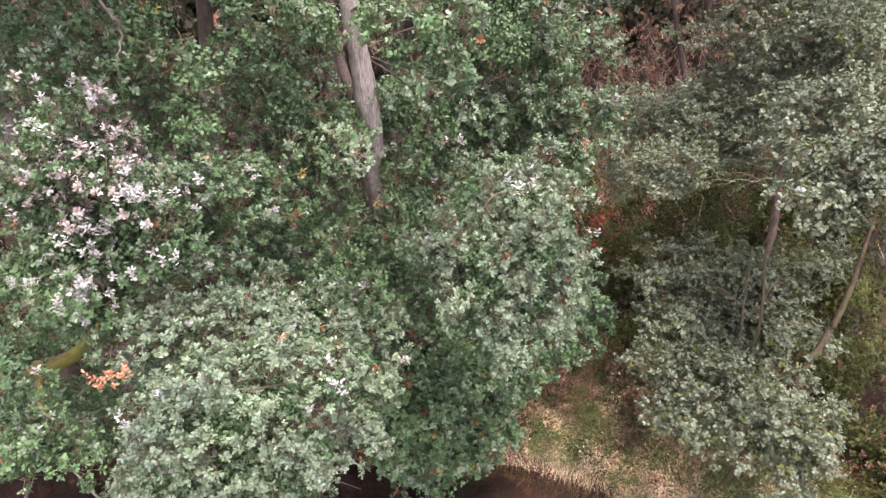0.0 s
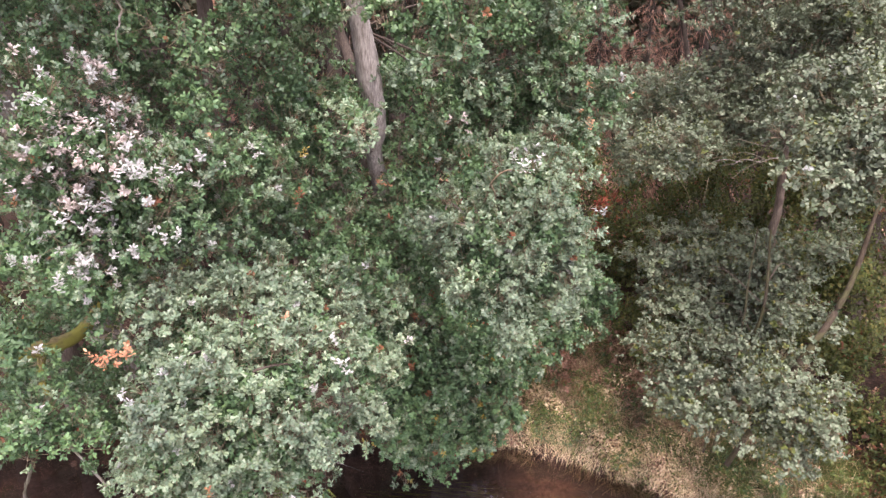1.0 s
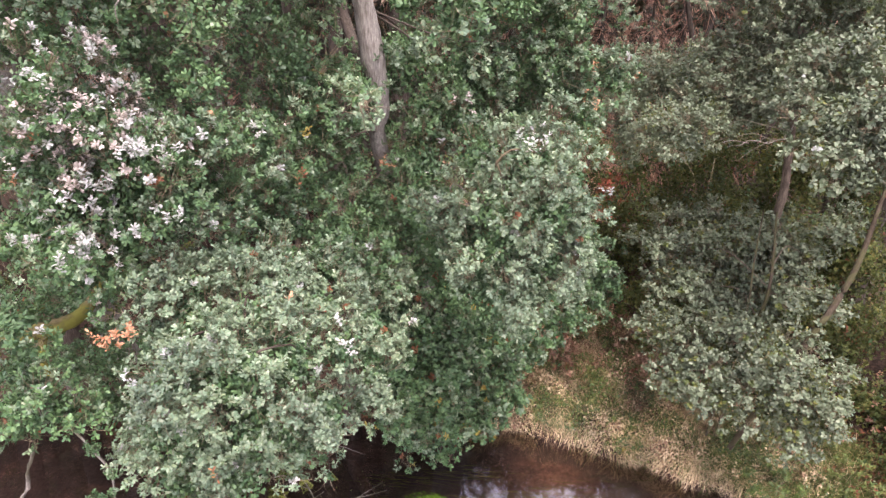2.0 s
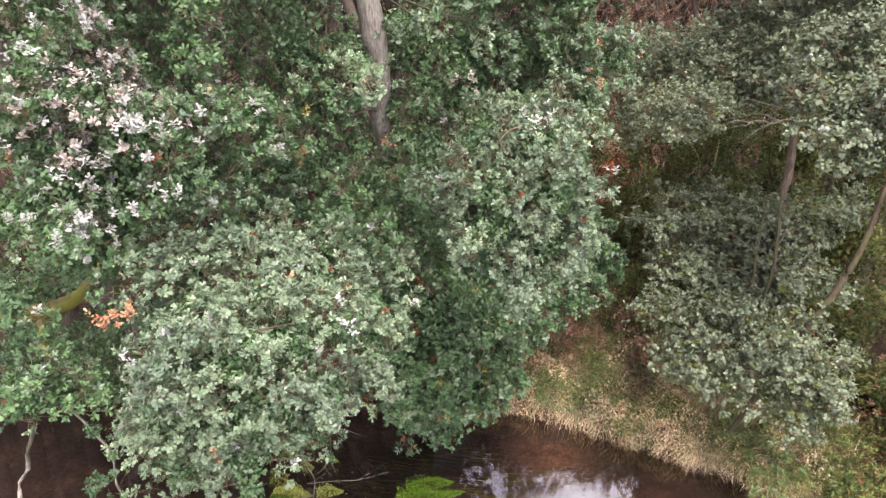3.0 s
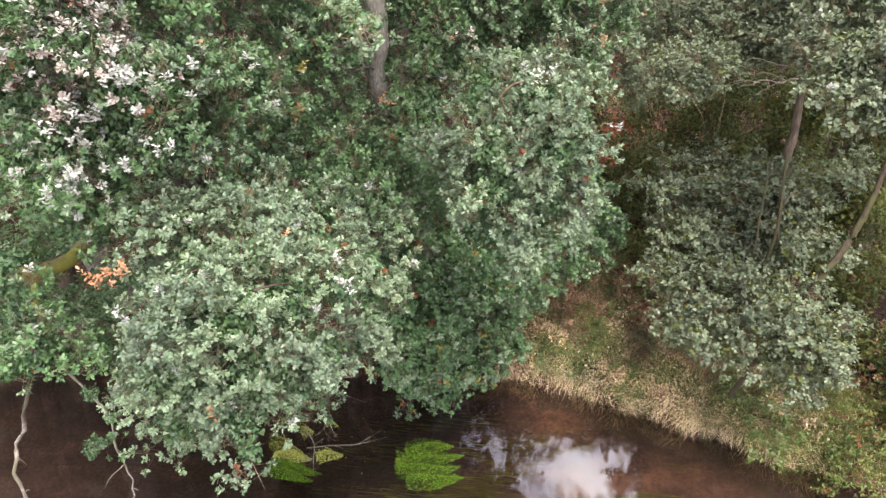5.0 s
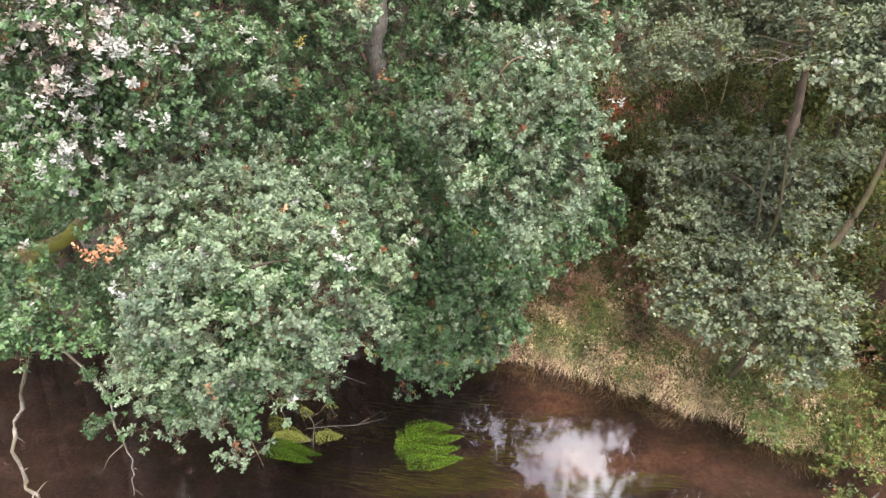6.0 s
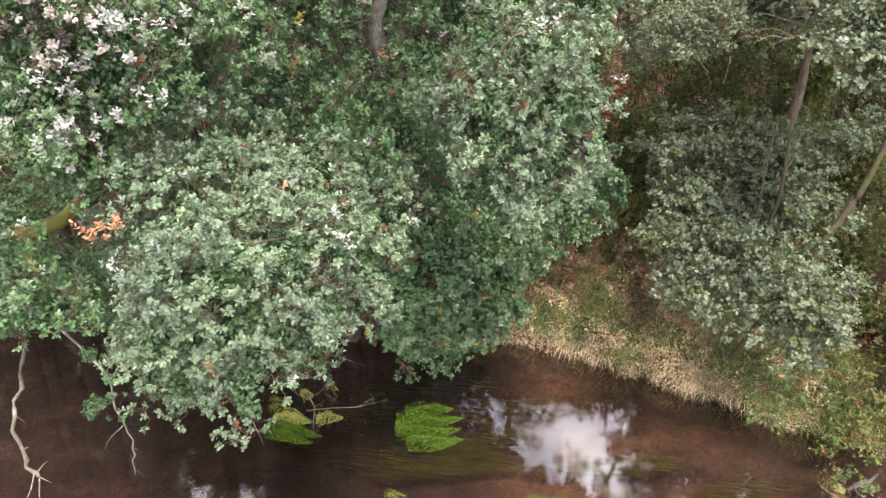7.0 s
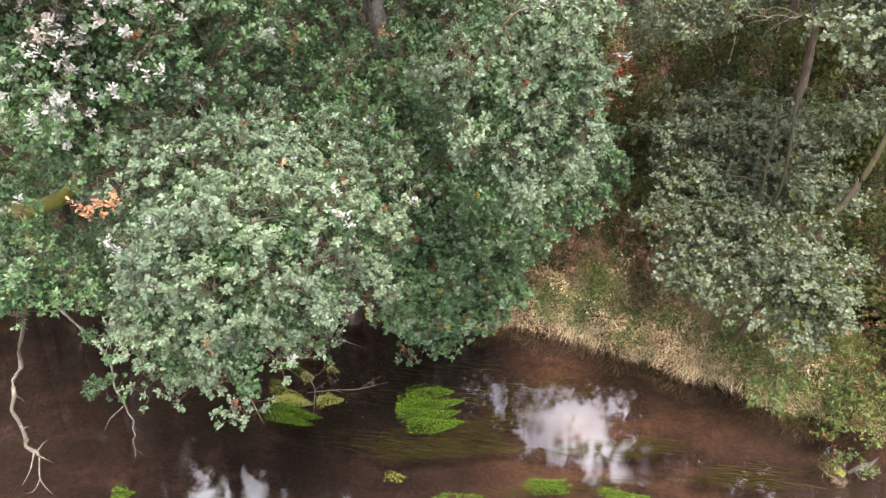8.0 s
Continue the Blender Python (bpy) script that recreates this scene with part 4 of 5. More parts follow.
LOW = [(x, y, float(ground_height(x, y)) + 0.2, 0.35 + 0.3 * k) for x, y, k in zip(cx[ok], cy[ok], cr.uniform(0, 1, ok.sum()))][:120]
crown("foliage", LOW, cover, POINT_LEAF, [M_SHRUB, M_BRACKEN, M_RED], [74, 14, 12], 6, per=8, size=0.1, seed=53, shoot=0.2, tuft=0.2, twigs=False)
shrub_left = thing("undergrowth", (-4, 16.5, 1.9), "shaded green undergrowth along the far bank", "undergrowth", kind="stuff")
crown("foliage", UNDER_LEFT, shrub_left, POINT_LEAF, [M_SHRUB, M_BRACKEN, M_OAK_DEEP_SHADE], [78, 4, 18], 14, per=9, size=0.09, seed=52, gap=0.1, shoot=0.35, twigs=False)


# ---- trunks and conifers in the wood behind ----
def wood_trunk(x, y, lean, radius, mat, label, tall=16.6, leaf=0.4, density=4.2):
    z = float(ground_height(x, y))
    t = thing("wood_tree", (x, y, z), label, "tree", "trees in the wood")
    stem("trunk", [(x, y, z - 0.2, radius * 1.25), (x + lean * 0.3, y, z + tall * 0.33, radius), (x + lean * 0.7, y - 0.2, z + tall * 0.67, radius * 0.75), (x + lean, y - 0.3, z + tall, radius * 0.4)], mat, t, 12, 0.05, int(abs(x) * 10) + 1)
    # crowns set above the view, added as a roof that darkens the wood
    w, c = min(1.0, tall / 16.6 + 0.1), z + tall - 1.2
    top = [(x + lean, y, c, 2.2 * w), (x + lean + 1.7 * w, y + 0.5, c - 1.2 * w, 2.0 * w), (x + lean - 1.7 * w, y + 0.3, c - w, 2.0 * w), (x + lean, y + 1.8 * w, c - 1.4 * w, 2.0 * w), (x + lean + 0.3, y - 1.5 * w, c - 0.8 * w, 1.8 * w)]
    crown("crown", top, t, POINT_LEAF, [M_OAK_DEEP_SHADE], [1], density / w, per=6, size=leaf * w, seed=int(abs(x) * 7) + 60, shoot=0.4, tuft=0.5 * w, twigs=False)
    return t


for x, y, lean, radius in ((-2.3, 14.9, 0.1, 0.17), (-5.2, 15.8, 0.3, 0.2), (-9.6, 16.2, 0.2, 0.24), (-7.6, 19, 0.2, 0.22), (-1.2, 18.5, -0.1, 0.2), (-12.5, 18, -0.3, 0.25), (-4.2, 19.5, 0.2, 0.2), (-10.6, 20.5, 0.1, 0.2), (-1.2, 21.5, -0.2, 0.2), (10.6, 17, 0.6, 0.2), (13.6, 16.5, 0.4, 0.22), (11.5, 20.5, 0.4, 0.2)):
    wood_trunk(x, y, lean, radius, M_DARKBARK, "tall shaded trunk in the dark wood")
# added tree: its crown trims and frays the sky patch mirrored in the water
slender = wood_trunk(8.6, 22.0, -3.3, 0.08, M_DARKBARK, "slender leaning tree added to break up the reflected sky", 14.9, 0.22, 10)
crown("crown", [(4.4, 22.0, 9.7, 0.7), (6.5, 22.5, 9.9, 0.8), (5.3, 22.0, 11.2, 0.6), (5.0, 22.0, 10.2, 0.3)], slender, POINT_LEAF, [M_OAK_DEEP_SHADE, M_ALDER], [50, 50], 7, per=8, size=0.1, seed=67, shoot=0.25, tuft=0.4)


def conifer(x, y, height, seed, dead=0.9):
    r = np.random.default_rng(seed)
    z = float(ground_height(x, y))
    t = thing("conifer", (x, y, z), "tall conifer with drooping reddish-brown dead lower branches", "tree", "conifers in the wood")
    stem("trunk", [(x, y, z - 0.2, 0.2), (x, y, z + height * 0.5, 0.13), (x + 0.1, y, z + height, 0.02)], M_DARKBARK, t, 10, 0.04, seed)
    bones, pos, way, size, slot = [], [], [], [], []
    for k in range(130):
        h = r.uniform(0.1, 0.97)
        long = (2.7 * (1 - h) + 0.4) * r.uniform(0.7, 1.15)
        a = r.uniform(0, 6.28)
        out = np.array([math.cos(a), math.sin(a), 0])
        foot = np.array([x, y, z + h * height])
        line = np.array([[*(foot + out * long * s + [0, 0, long * (0.12 * s - 0.4 * s * s)]), 0.02 * (1.1 - s)] for s in np.linspace(0, 1, 5)])
        bones.append(tube(line, 3))
        n = int(15 * long)
        s = r.uniform(0.15, 1, n)
        p = foot + out * (long * s)[:, None] + np.array([0, 0, 1.0]) * (long * (0.12 * s - 0.4 * s * s))[:, None]
        pos.append(p)
        side = np.array([-out[1], out[0], 0]) * r.choice([-1, 1], n)[:, None]
        way.append(side * r.uniform(0.2, 1, n)[:, None] + out * 0.4 + np.array([0, 0, -1]) * r.uniform(0.5, 1.6, n)[:, None])
        size.append(r.uniform(0.25, 0.7, n) * (0.5 + 0.5 * (1 - h)))
        slot.append(np.where(r.uniform(0, 1, n) < np.clip(1.5 - 2.0 * h, 10 * dead - 8.8, dead), 1, 0))
    v, f = join(bones)
    boughs = part("branchwork", raw_mesh("branchwork", v, f, [M_DARKBARK]), t, kind="stuff")
    pos, way, size, slot = np.vstack(pos), np.vstack(way), np.concatenate(size), np.concatenate(slot)
    v, f = leaves(pos, way, r.standard_normal(pos.shape), size, ((0, 0.027), (1, 0.009)), 0.3)
    part("needles", raw_mesh("needles", v, f, [M_FIR, M_DEADFIR], slot), boughs, kind="stuff")
    return t


firs = [conifer(5.4, 25.8, 7.8, 71, 0.97), conifer(9.8, 21.5, 17, 72, 0.35), conifer(0.2, 22, 17, 73, 0.35)]
# far-left ones stand out of view, added to block sky from the reflection
for i, (x, y, k) in enumerate(((7.0, 25.4, 0), (6.2, 27.2, 0), (4.6, 27.6, 0), (8.4, 26.2, 0), (2.4, 27.0, 0), (7.6, 27.8, 0), (9.4, 26.6, 1), (10.6, 28.2, 0), (-2.6, 22.5, 1), (-5.6, 21, 2), (-8.6, 22.5, 1), (-11.4, 21, 2), (-14.5, 22, 1), (-13.2, 17.4, 2), (-16, 19, 1), (-15.4, 16, 2), (-4.2, 25.5, 2), (-3.2, 23.9, 2), (-6.6, 23.6, 1), (-9.6, 24.2, 2), (-12.6, 24.6, 1), (3.0, 26.4, 2), (-7.4, 26, 1), (-10.5, 26, 2), (-1.2, 26, 1), (13, 20, 1), (17, 22, 2), (12.5, 26, 1))):
    low = 0.66 + 0.06 * (i % 3) if -10 < x < -3 and y > 20 else 1.0  # lowered, so that sky over their tops is mirrored in the water
    copy_thing(firs[k], pose(x * PLAN, y * PLAN, float(ground_height(x, y)) * PLAN, 0, 0, 50 * i + 20) @ Matrix.Diagonal((1, 1, low, 1)))
r = np.random.default_rng(81)
n = 64000
p = np.stack([r.uniform(-45, 48, n), r.uniform(31, 40, n), r.uniform(2, 12, n)], 1)
p[:18000] = np.stack([r.uniform(1, 22, 18000), r.uniform(29, 35, 18000), r.uniform(6, 13.2, 18000)], 1)
p[18000:40000] = np.stack([r.uniform(-28, 2, 22000), r.uniform(29, 35, 22000), r.uniform(6, 13.5, 22000)], 1)
# unseen high foliage, added to hold sky out of the reflection, lower in one gap
tops = np.stack([r.uniform(-45, 0, 16000), r.uniform(32, 39, 16000), r.uniform(12, 30, 16000)], 1)
tops = tops[tops[:, 2] < np.interp(tops[:, 0], [-24, -19, -8, -4], [30, 24.2, 24.2, 30]) + 3 * waves(tops * [1, 0, 0], 0.8, 82) + r.normal(0, 1, 16000)]
thicket = np.stack([r.uniform(5, 15, 13000), r.uniform(27.9, 29.5, 13000), r.uniform(7, 12.3, 13000)], 1)
p = np.vstack([p, tops, thicket])
n = len(p)
fine = np.arange(n) >= n - 13000
long = np.where(fine, r.uniform(0.2, 0.42, n), np.where(p[:, 2] > 13.6, r.uniform(1.0, 1.8, n), r.uniform(0.35, 0.75, n)))
v, f = leaves(p, r.standard_normal((n, 3)) + [0, 0, -0.5], r.standard_normal((n, 3)), long, ((0, 0.12), (1.0, 0.3)))
woods = thing("far_woods", (0, 35, 3.3), "dark wall of distant woodland", "woodland", kind="stuff")
part("foliage", raw_mesh("foliage", v, f, [M_FIR, M_DEADFIR], (r.uniform(0, 1, n) < np.where(fine, 0.18, 0.08)).astype(int)), woods, kind="stuff")


# ---- grasses and herbs on the bank ----
def bank_points(n, lo, hi, x0, x1, seed):
    r = np.random.default_rng(seed)
    x, y = r.uniform(x0, x1, n * 6), r.uniform(9.3, 18, n * 6)
    d = inland(x, y, FAR_BANK)
    ok = (d > lo) & (d < hi)
    x, y, d = x[ok][:n], y[ok][:n], d[ok][:n]
    return np.stack([x, y, ground_height(x, y)], 1), d


BLADE = ((0, 0.007), (0.45, 0.0085), (1.0, 0.002))


def grass(name, n, lo, hi, x0, x1, mats, weights, size, seed, label, droop=0.5, rise=0.75):
    r = np.random.default_rng(seed)
    p, d = bank_points(n, lo, hi, x0, x1, seed)
    keep = waves(p, 2.4, seed + 3) + r.normal(0, 0.4, len(p)) > -0.7
    p = p[keep]
    k = len(p)
    lean = np.array([-0.25, -0.9, 0]) * droop
    tuft = np.stack([waves(p, 5, seed + 1), waves(p, 5, seed + 2), np.zeros(k)], 1)
    way = np.array([0, 0, rise]) + lean + tuft * 0.45 + r.standard_normal((k, 3)) * 0.32
    v, f = leaves(p, way, r.standard_normal((k, 3)) * 0.6 + [0, -0.4, 1], size * r.uniform(0.5, 1.4, k), BLADE, 0.6)
    g = thing(name, (4.5, 13.5, float(ground_height(4.5, 13.5))), label, "grass", kind="stuff")
    part("blades", raw_mesh("blades", v, f, mats, np.repeat(r.choice(len(mats), k, p=np.array(weights) / sum(weights)), 2)), g, kind="stuff")


grass("dry_grass", 36000, -0.05, 2.6, 0.5, 7.3, [M_STRAW, M_GRASS, M_BRACKEN], [66, 26, 8], 0.26, 91, "dry straw-coloured grass on the river bank", 0.6)
grass("hanging_grass", 22000, -0.1, 0.35, 0.4, 7.7, [M_STRAW, M_GRASS, M_BRACKEN], [74, 20, 6], 0.3, 94, "dry grass hanging over the edge of the bank", 0.8, -0.15)
grass("dead_bracken", 14000, 0.8, 3.2, 1.5, 6.0, [M_BRACKEN, M_STRAW, M_SHRUB], [60, 20, 20], 0.4, 95, "reddish dead bracken stalks at the wood's edge", 0.4)
grass("green_grass", 14000, -0.05, 1.4, 5.4, 8.6, [M_GRASS, M_SHRUB, M_STRAW], [58, 28, 14], 0.32, 92, "rough green grass on the river bank", 0.7)
herbs = thing("bank_herbs", (7, 12.2, 0.8), "low green herbs and brambles along the water's edge", "herbs", kind="stuff")
HERBS = [(6.95, 9.8, 0.3, 0.16), (7.15, 9.6, 0.2, 0.14), (4.0, 13.6, 0.6, 0.22), (2.9, 14.5, 0.9, 0.25), (1.9, 15.1, 1.1, 0.3)]
for k, (lo, hi, x0, x1) in enumerate(((0.02, 0.5, 5.4, 9.2), (0.3, 2.4, 1.4, 6.0))):
    hp, hd = bank_points(46, lo, hi, x0, x1, 97 + k)
    HERBS += [(x, y, z + 0.08, 0.12 + 0.14 * q) for (x, y, z), q in zip(hp, rng.uniform(0, 1, len(hp)))]
crown("foliage", HERBS, herbs, POINT_LEAF, [M_HERB, M_GRASS, M_SHRUB, M_YELLOW], [34, 20, 46, 0.5], 22, per=8, size=0.05, seed=93, shoot=0.14, tuft=0.16, twigs=False)


def bank_leafage(n, lo, hi, x0, x1, high, mats, cut, size, seed, parent):
    """Small leaves of low plants, green and withered in drifts, at all heights among the grass."""
    r = np.random.default_rng(seed)
    p, d = bank_points(n, lo, hi, x0, x1, seed)
    k = len(p)
    field = waves(p, 3.1, seed + 1) + 0.6 * waves(p, 9.0, seed + 2) + r.normal(0, 0.45, k)
    tall = np.clip(0.6 + 0.5 * waves(p, 4.5, seed + 3), 0.15, 1.2)
    p[:, 2] += high * tall * r.uniform(0.05, 1, k) ** 0.8
    way = r.standard_normal((k, 3)) + [-0.1, -0.5, -0.1]
    face = r.standard_normal((k, 3)) * 0.5 + [0, -0.5, 0.9]
    v, f = leaves(p, way, face, size * r.uniform(0.5, 1.4, k), POINT_LEAF)
    part("leafage", raw_mesh("leafage", v, f, mats, np.repeat(np.digitize(field, cut), 2)), parent, kind="stuff")


bank_leafage(34000, 0.0, 1.6, 0.6, 7.6, 0.46, [M_BRACKEN, M_STRAW, M_OLIVE, M_GRASS, M_HERB], [-1.2, 0.0, 0.42, 0.95], 0.058, 111, herbs)
bank_leafage(22000, 1.2, 3.6, 1.2, 7.0, 0.6, [M_BRACKEN, M_STRAW, M_SHRUB, M_GRASS], [0.5, 0.75, 1.1], 0.075, 115, herbs)
bank_leafage(9000, 0.0, 1.6, 6.2, 10.0, 0.4, [M_RED, M_SHRUB, M_GRASS, M_HERB], [-0.5, 0.45, 1.0], 0.06, 119, herbs)


GREEN = [(6.18, 12.13, 0.70, 0.26), (6.48, 11.76, 0.70, 0.28), (6.04, 11.23, 0.70, 0.22), (5.97, 12.52, 0.70, 0.2), (7.03, 11.23, 0.70, 0.25), (4.04, 13.35, 0.70, 0.18), (4.53, 13.81, 0.70, 0.2), (3.95, 14.04, 0.70, 0.16)]
crown("foliage", GREEN, herbs, POINT_LEAF, [M_HERB, M_GRASS, M_YELLOW], [60, 40, 0.2], 45, per=8, size=0.055, seed=98, shoot=0.14, tuft=0.1, twigs=False)

CORNER = [(7.12, 10.75, 0.35, 0.16), (7.05, 10.33, 0.25, 0.14), (6.81, 9.94, 0.20, 0.13), (7.33, 10.43, 0.50, 0.2), (7.60, 10.35, 0.50, 0.2), (7.85, 10.39, 0.60, 0.22), (7.45, 10.62, 0.80, 0.25), (7.81, 10.66, 0.90, 0.28), (7.40, 10.99, 0.90, 0.22), (7.82, 11.07, 1.10, 0.28), (8.22, 11.33, 1.30, 0.3), (7.67, 11.47, 1.20, 0.25), (7.69, 10.13, 0.30, 0.16), (7.31, 10.81, 0.50, 0.16)]
crown("foliage", CORNER, herbs, POINT_LEAF, [M_HERB, M_SHRUB, M_GRASS, M_RED], [16, 62, 12, 10], 46, per=8, size=0.055, seed=99, shoot=0.14, tuft=0.1, twigs=False)

# ---- single sprays that have turned early ----
def spray(tree, x, y, z, rad, mat, n, seed, label):
    """Upright shoots whose narrow leaves stand off and curl down at their tips."""
    r = np.random.default_rng(seed)
    per, n, rad = 8, max(1, round(n * 0.7)), rad * 0.75
    P = np.array([x, y, z]) + r.normal(0, rad * 0.6, (n, 3)) * [1, 1, 0.7]
    A = unit(r.standard_normal((n, 3)) * 0.45 + [0, -0.25, 1.0])
    long = r.uniform(0.06, 0.15, n)
    s = np.linspace(0.1, 1, per)[None] * long[:, None]
    turn = np.arange(per)[None] * 2.4 + r.uniform(0, 6.28, (n, 1))
    side = np.stack([np.cos(turn), np.sin(turn), 0 * turn], -1)
    pos = (P[:, None] + A[:, None] * s[..., None]).reshape(-1, 3)
    way = (side + A[:, None] * np.linspace(0.1, 1.1, per)[None, :, None]).reshape(-1, 3) + r.normal(0, 0.2, (n * per, 3))
    face = np.repeat(A, per, 0) + r.normal(0, 0.3, (n * per, 3)) + [0, -0.3, 0]
    v, f = leaves(pos, way, face, r.uniform(0.035, 0.06, n * per), OAK_LEAF, 0.4)
    part("turned_spray", raw_mesh("turned_spray", v, f, [mat]), tree, label, kind="stuff")


PALE_TIPS = ((left_oak, -3.22, 6.98, 8.54, 0.16, M_PALE, 8), (left_oak, -3.13, 7.05, 8.44, 0.10, M_PALE, 5), (left_oak, -3.02, 7.52, 8.35, 0.16, M_PALE, 8), (left_oak, -2.76, 7.75, 8.48, 0.12, M_PALE, 5), (left_oak, -2.78, 7.80, 8.20, 0.10, M_PALE, 4), (left_oak, -2.40, 8.69, 8.41, 0.14, M_PALE, 7), (left_oak, -3.75, 7.05, 8.22, 0.14, M_PALE, 6), (left_oak, -3.64, 7.19, 8.10, 0.10, M_PALE, 4), (left_oak, -3.98, 6.97, 7.96, 0.14, M_PALE, 6), (left_oak, -3.96, 6.87, 9.26, 0.12, M_PALE, 6), (left_oak, -3.55, 7.16, 8.93, 0.15, M_PALE, 6), (oak, 0.89, 8.59, 8.27, 0.12, M_PALE, 6),
             (oak, 1.07, 8.48, 8.33, 0.06, M_PALE, 3), (left_oak, -1.19, 6.99, 6.34, 0.07, M_PALE, 4), (left_oak, -1.26, 7.14, 6.57, 0.05, M_PALE, 3), (left_oak, -2.79, 6.68, 6.50, 0.06, M_PALE, 3), (left_oak, -1.13, 6.97, 6.29, 0.05, M_PALE, 2), (left_oak, -3.10, 5.99, 6.50, 0.08, M_PALE, 3))
PALE_TIPS += ((left_oak, -3.81, 7.15, 8.98, 0.20, M_ROSE, 8), (left_oak, -4.04, 7.12, 8.83, 0.20, M_ROSE, 8), (left_oak, -3.57, 7.61, 9.04, 0.20, M_ROSE, 7), (left_oak, -4.35, 7.21, 8.38, 0.20, M_ROSE, 7), (left_oak, -3.76, 7.12, 8.62, 0.20, M_ROSE, 7), (left_oak, -3.33, 7.35, 8.18, 0.12, M_ROSE, 3))
for i, (tree, x, y, z, rad, mat, n) in enumerate((
        (left_oak, -3.68, 6.85, 6.5, 0.14, M_ORANGE, 9), (left_oak, -3.5, 6.8, 6.52, 0.1, M_ORANGE, 6), (left_oak, -3.35, 6.8, 6.66, 0.08, M_ORANGE, 3),
        (left_oak, -3.1, 7.2, 8.11, 0.06, M_RED, 4), (left_oak, -1.75, 6.9, 6.95, 0.04, M_ORANGE, 1), (left_oak, -5.5, 10.0, 9.5, 0.1, M_ORANGE, 4), (left_oak, -3.55, 9.0, 10.3, 0.08, M_YELLOW, 3), (left_oak, -2.35, 5.9, 5.45, 0.03, M_RED, 1),
        (sapling, -1.42, 12.1, 2.89, 0.14, M_ORANGE, 6), (sapling, -0.75, 11.5, 2.13, 0.13, M_ORANGE, 6), (sapling, 1.2, 12.4, 3.6, 0.1, M_RED, 3), (sapling, 0.3, 12.3, 3.5, 0.1, M_YELLOW, 2),
        (oak, -0.92, 10.0, 7.67, 0.1, M_ORANGE, 5), (oak, 2.24, 11.4, 8.28, 0.13, M_ORANGE, 6), (oak, 2.27, 11.5, 8.84, 0.08, M_ORANGE, 4), (oak, 2.1, 11.5, 8.5, 0.08, M_ORANGE, 2), (oak, -1.95, 9.6, 8.15, 0.08, M_YELLOW, 4),
        (oak, 0.25, 10.9, 8.35, 0.2, M_ROSE, 6), (oak, 0.9, 8.15, 8.3, 0.1, M_PALE, 4), (oak, 1.9, 8.35, 7.68, 0.05, M_PALE, 3), (oak, -1.9, 8.9, 7.75, 0.2, M_RED, 5), (left_oak, -3.9, 6.6, 7.43, 0.09, M_PALE, 5), (left_oak, -2.9, 7.1, 7.74, 0.1, M_PALE, 5))
        + PALE_TIPS):
    spray(tree, x, y, z, rad, mat, n, 400 + i, "spray of mildewed white leaves" if mat is M_PALE else "spray of early autumn leaves")


# ---- dead wood ----
def dead_stick(points, seed, label, forks=(), thick=1.0):
    kr = np.random.default_rng(seed)
    fine = smooth_line(points, 3)
    fine[1:-1, :3] += kr.normal(0, 0.022, (len(fine) - 2, 3))
    fine[:, 3] *= thick * kr.uniform(0.8, 1.25, len(fine))
    st = thing("dead_branch", points[-1][:3], label, "branch", "dead branches over the river")
    main = stem("main_stem", fine, M_DEAD, st, 8, 0.15, seed, steps=2)
    for i in range(2, len(fine) - 1, 3):
        a, d = fine[i, :3], kr.normal(0, 0.07, 3)
        stem("side_twig", [(*a, fine[i, 3] * 0.5), (*(a + d * 0.6 + [0, 0, 0.02]), fine[i, 3] * 0.35), (*(a + d), 0.003)], M_DEAD, main, 5, 0.1, seed + 20 + i)
    for i, q in enumerate(forks):
        stem("side_twig", q, M_DEAD, main, 6, 0.1, seed + i + 1)
    return st


dead_stick([(-4.5, 6.9, 5.7, 0.0174), (-4.88, 7.11, 5.09, 0.0149), (-5.24, 7.27, 4.26, 0.0149), (-5.33, 7.12, 3.78, 0.0139), (-5.29, 7.05, 3.31, 0.0149), (-5.16, 7.0, 3.12, 0.0129)], 201,
           "bleached forked dead branch hanging over the water",
           [[(-5.16, 7, 3.12, 0.0119), (-5.08, 6.97, 3.1, 0.00694), (-4.98, 6.95, 3.05, 0.00298)], [(-5.2, 7.0, 3.16, 0.0109), (-5.24, 6.9, 2.98, 0.00645), (-5.34, 6.82, 2.8, 0.00298)],
            [(-5.14, 6.98, 3.1, 0.0109), (-5.12, 6.85, 2.86, 0.00694), (-4.96, 6.75, 2.72, 0.00298)], [(-5.12, 6.86, 2.88, 0.00595), (-5.2, 6.8, 2.74, 0.00446), (-5.3, 6.78, 2.7, 0.00198)]], 1.55)
dead_stick([(-6.7, 10.1, 3.9, 0.0248), (-6.14, 10.03, 3.11, 0.0248), (-5.74, 9.94, 2.62, 0.0248), (-5.43, 9.5, 2.16, 0.0198), (-5.09, 9.14, 2.0, 0.0139), (-4.93, 8.88, 1.76, 0.00992), (-4.91, 8.67, 1.52, 0.00496)], 211,
           "lichened dead branch bending down to the water", [[(-5.2, 9.25, 2.05, 0.00992), (-5.4, 9.1, 1.9, 0.00694), (-5.5, 9.05, 1.72, 0.00298)]])
dead_stick([(-3.87, 8.34, 10.62, 0.035), (-3.81, 8.37, 10.40, 0.029), (-3.65, 8.33, 10.21, 0.023), (-3.65, 8.33, 9.99, 0.018), (-3.67, 8.20, 9.75, 0.012), (-3.64, 8.20, 9.50, 0.006)], 221, "pale crooked dead branch in the oak crown", thick=0.7)
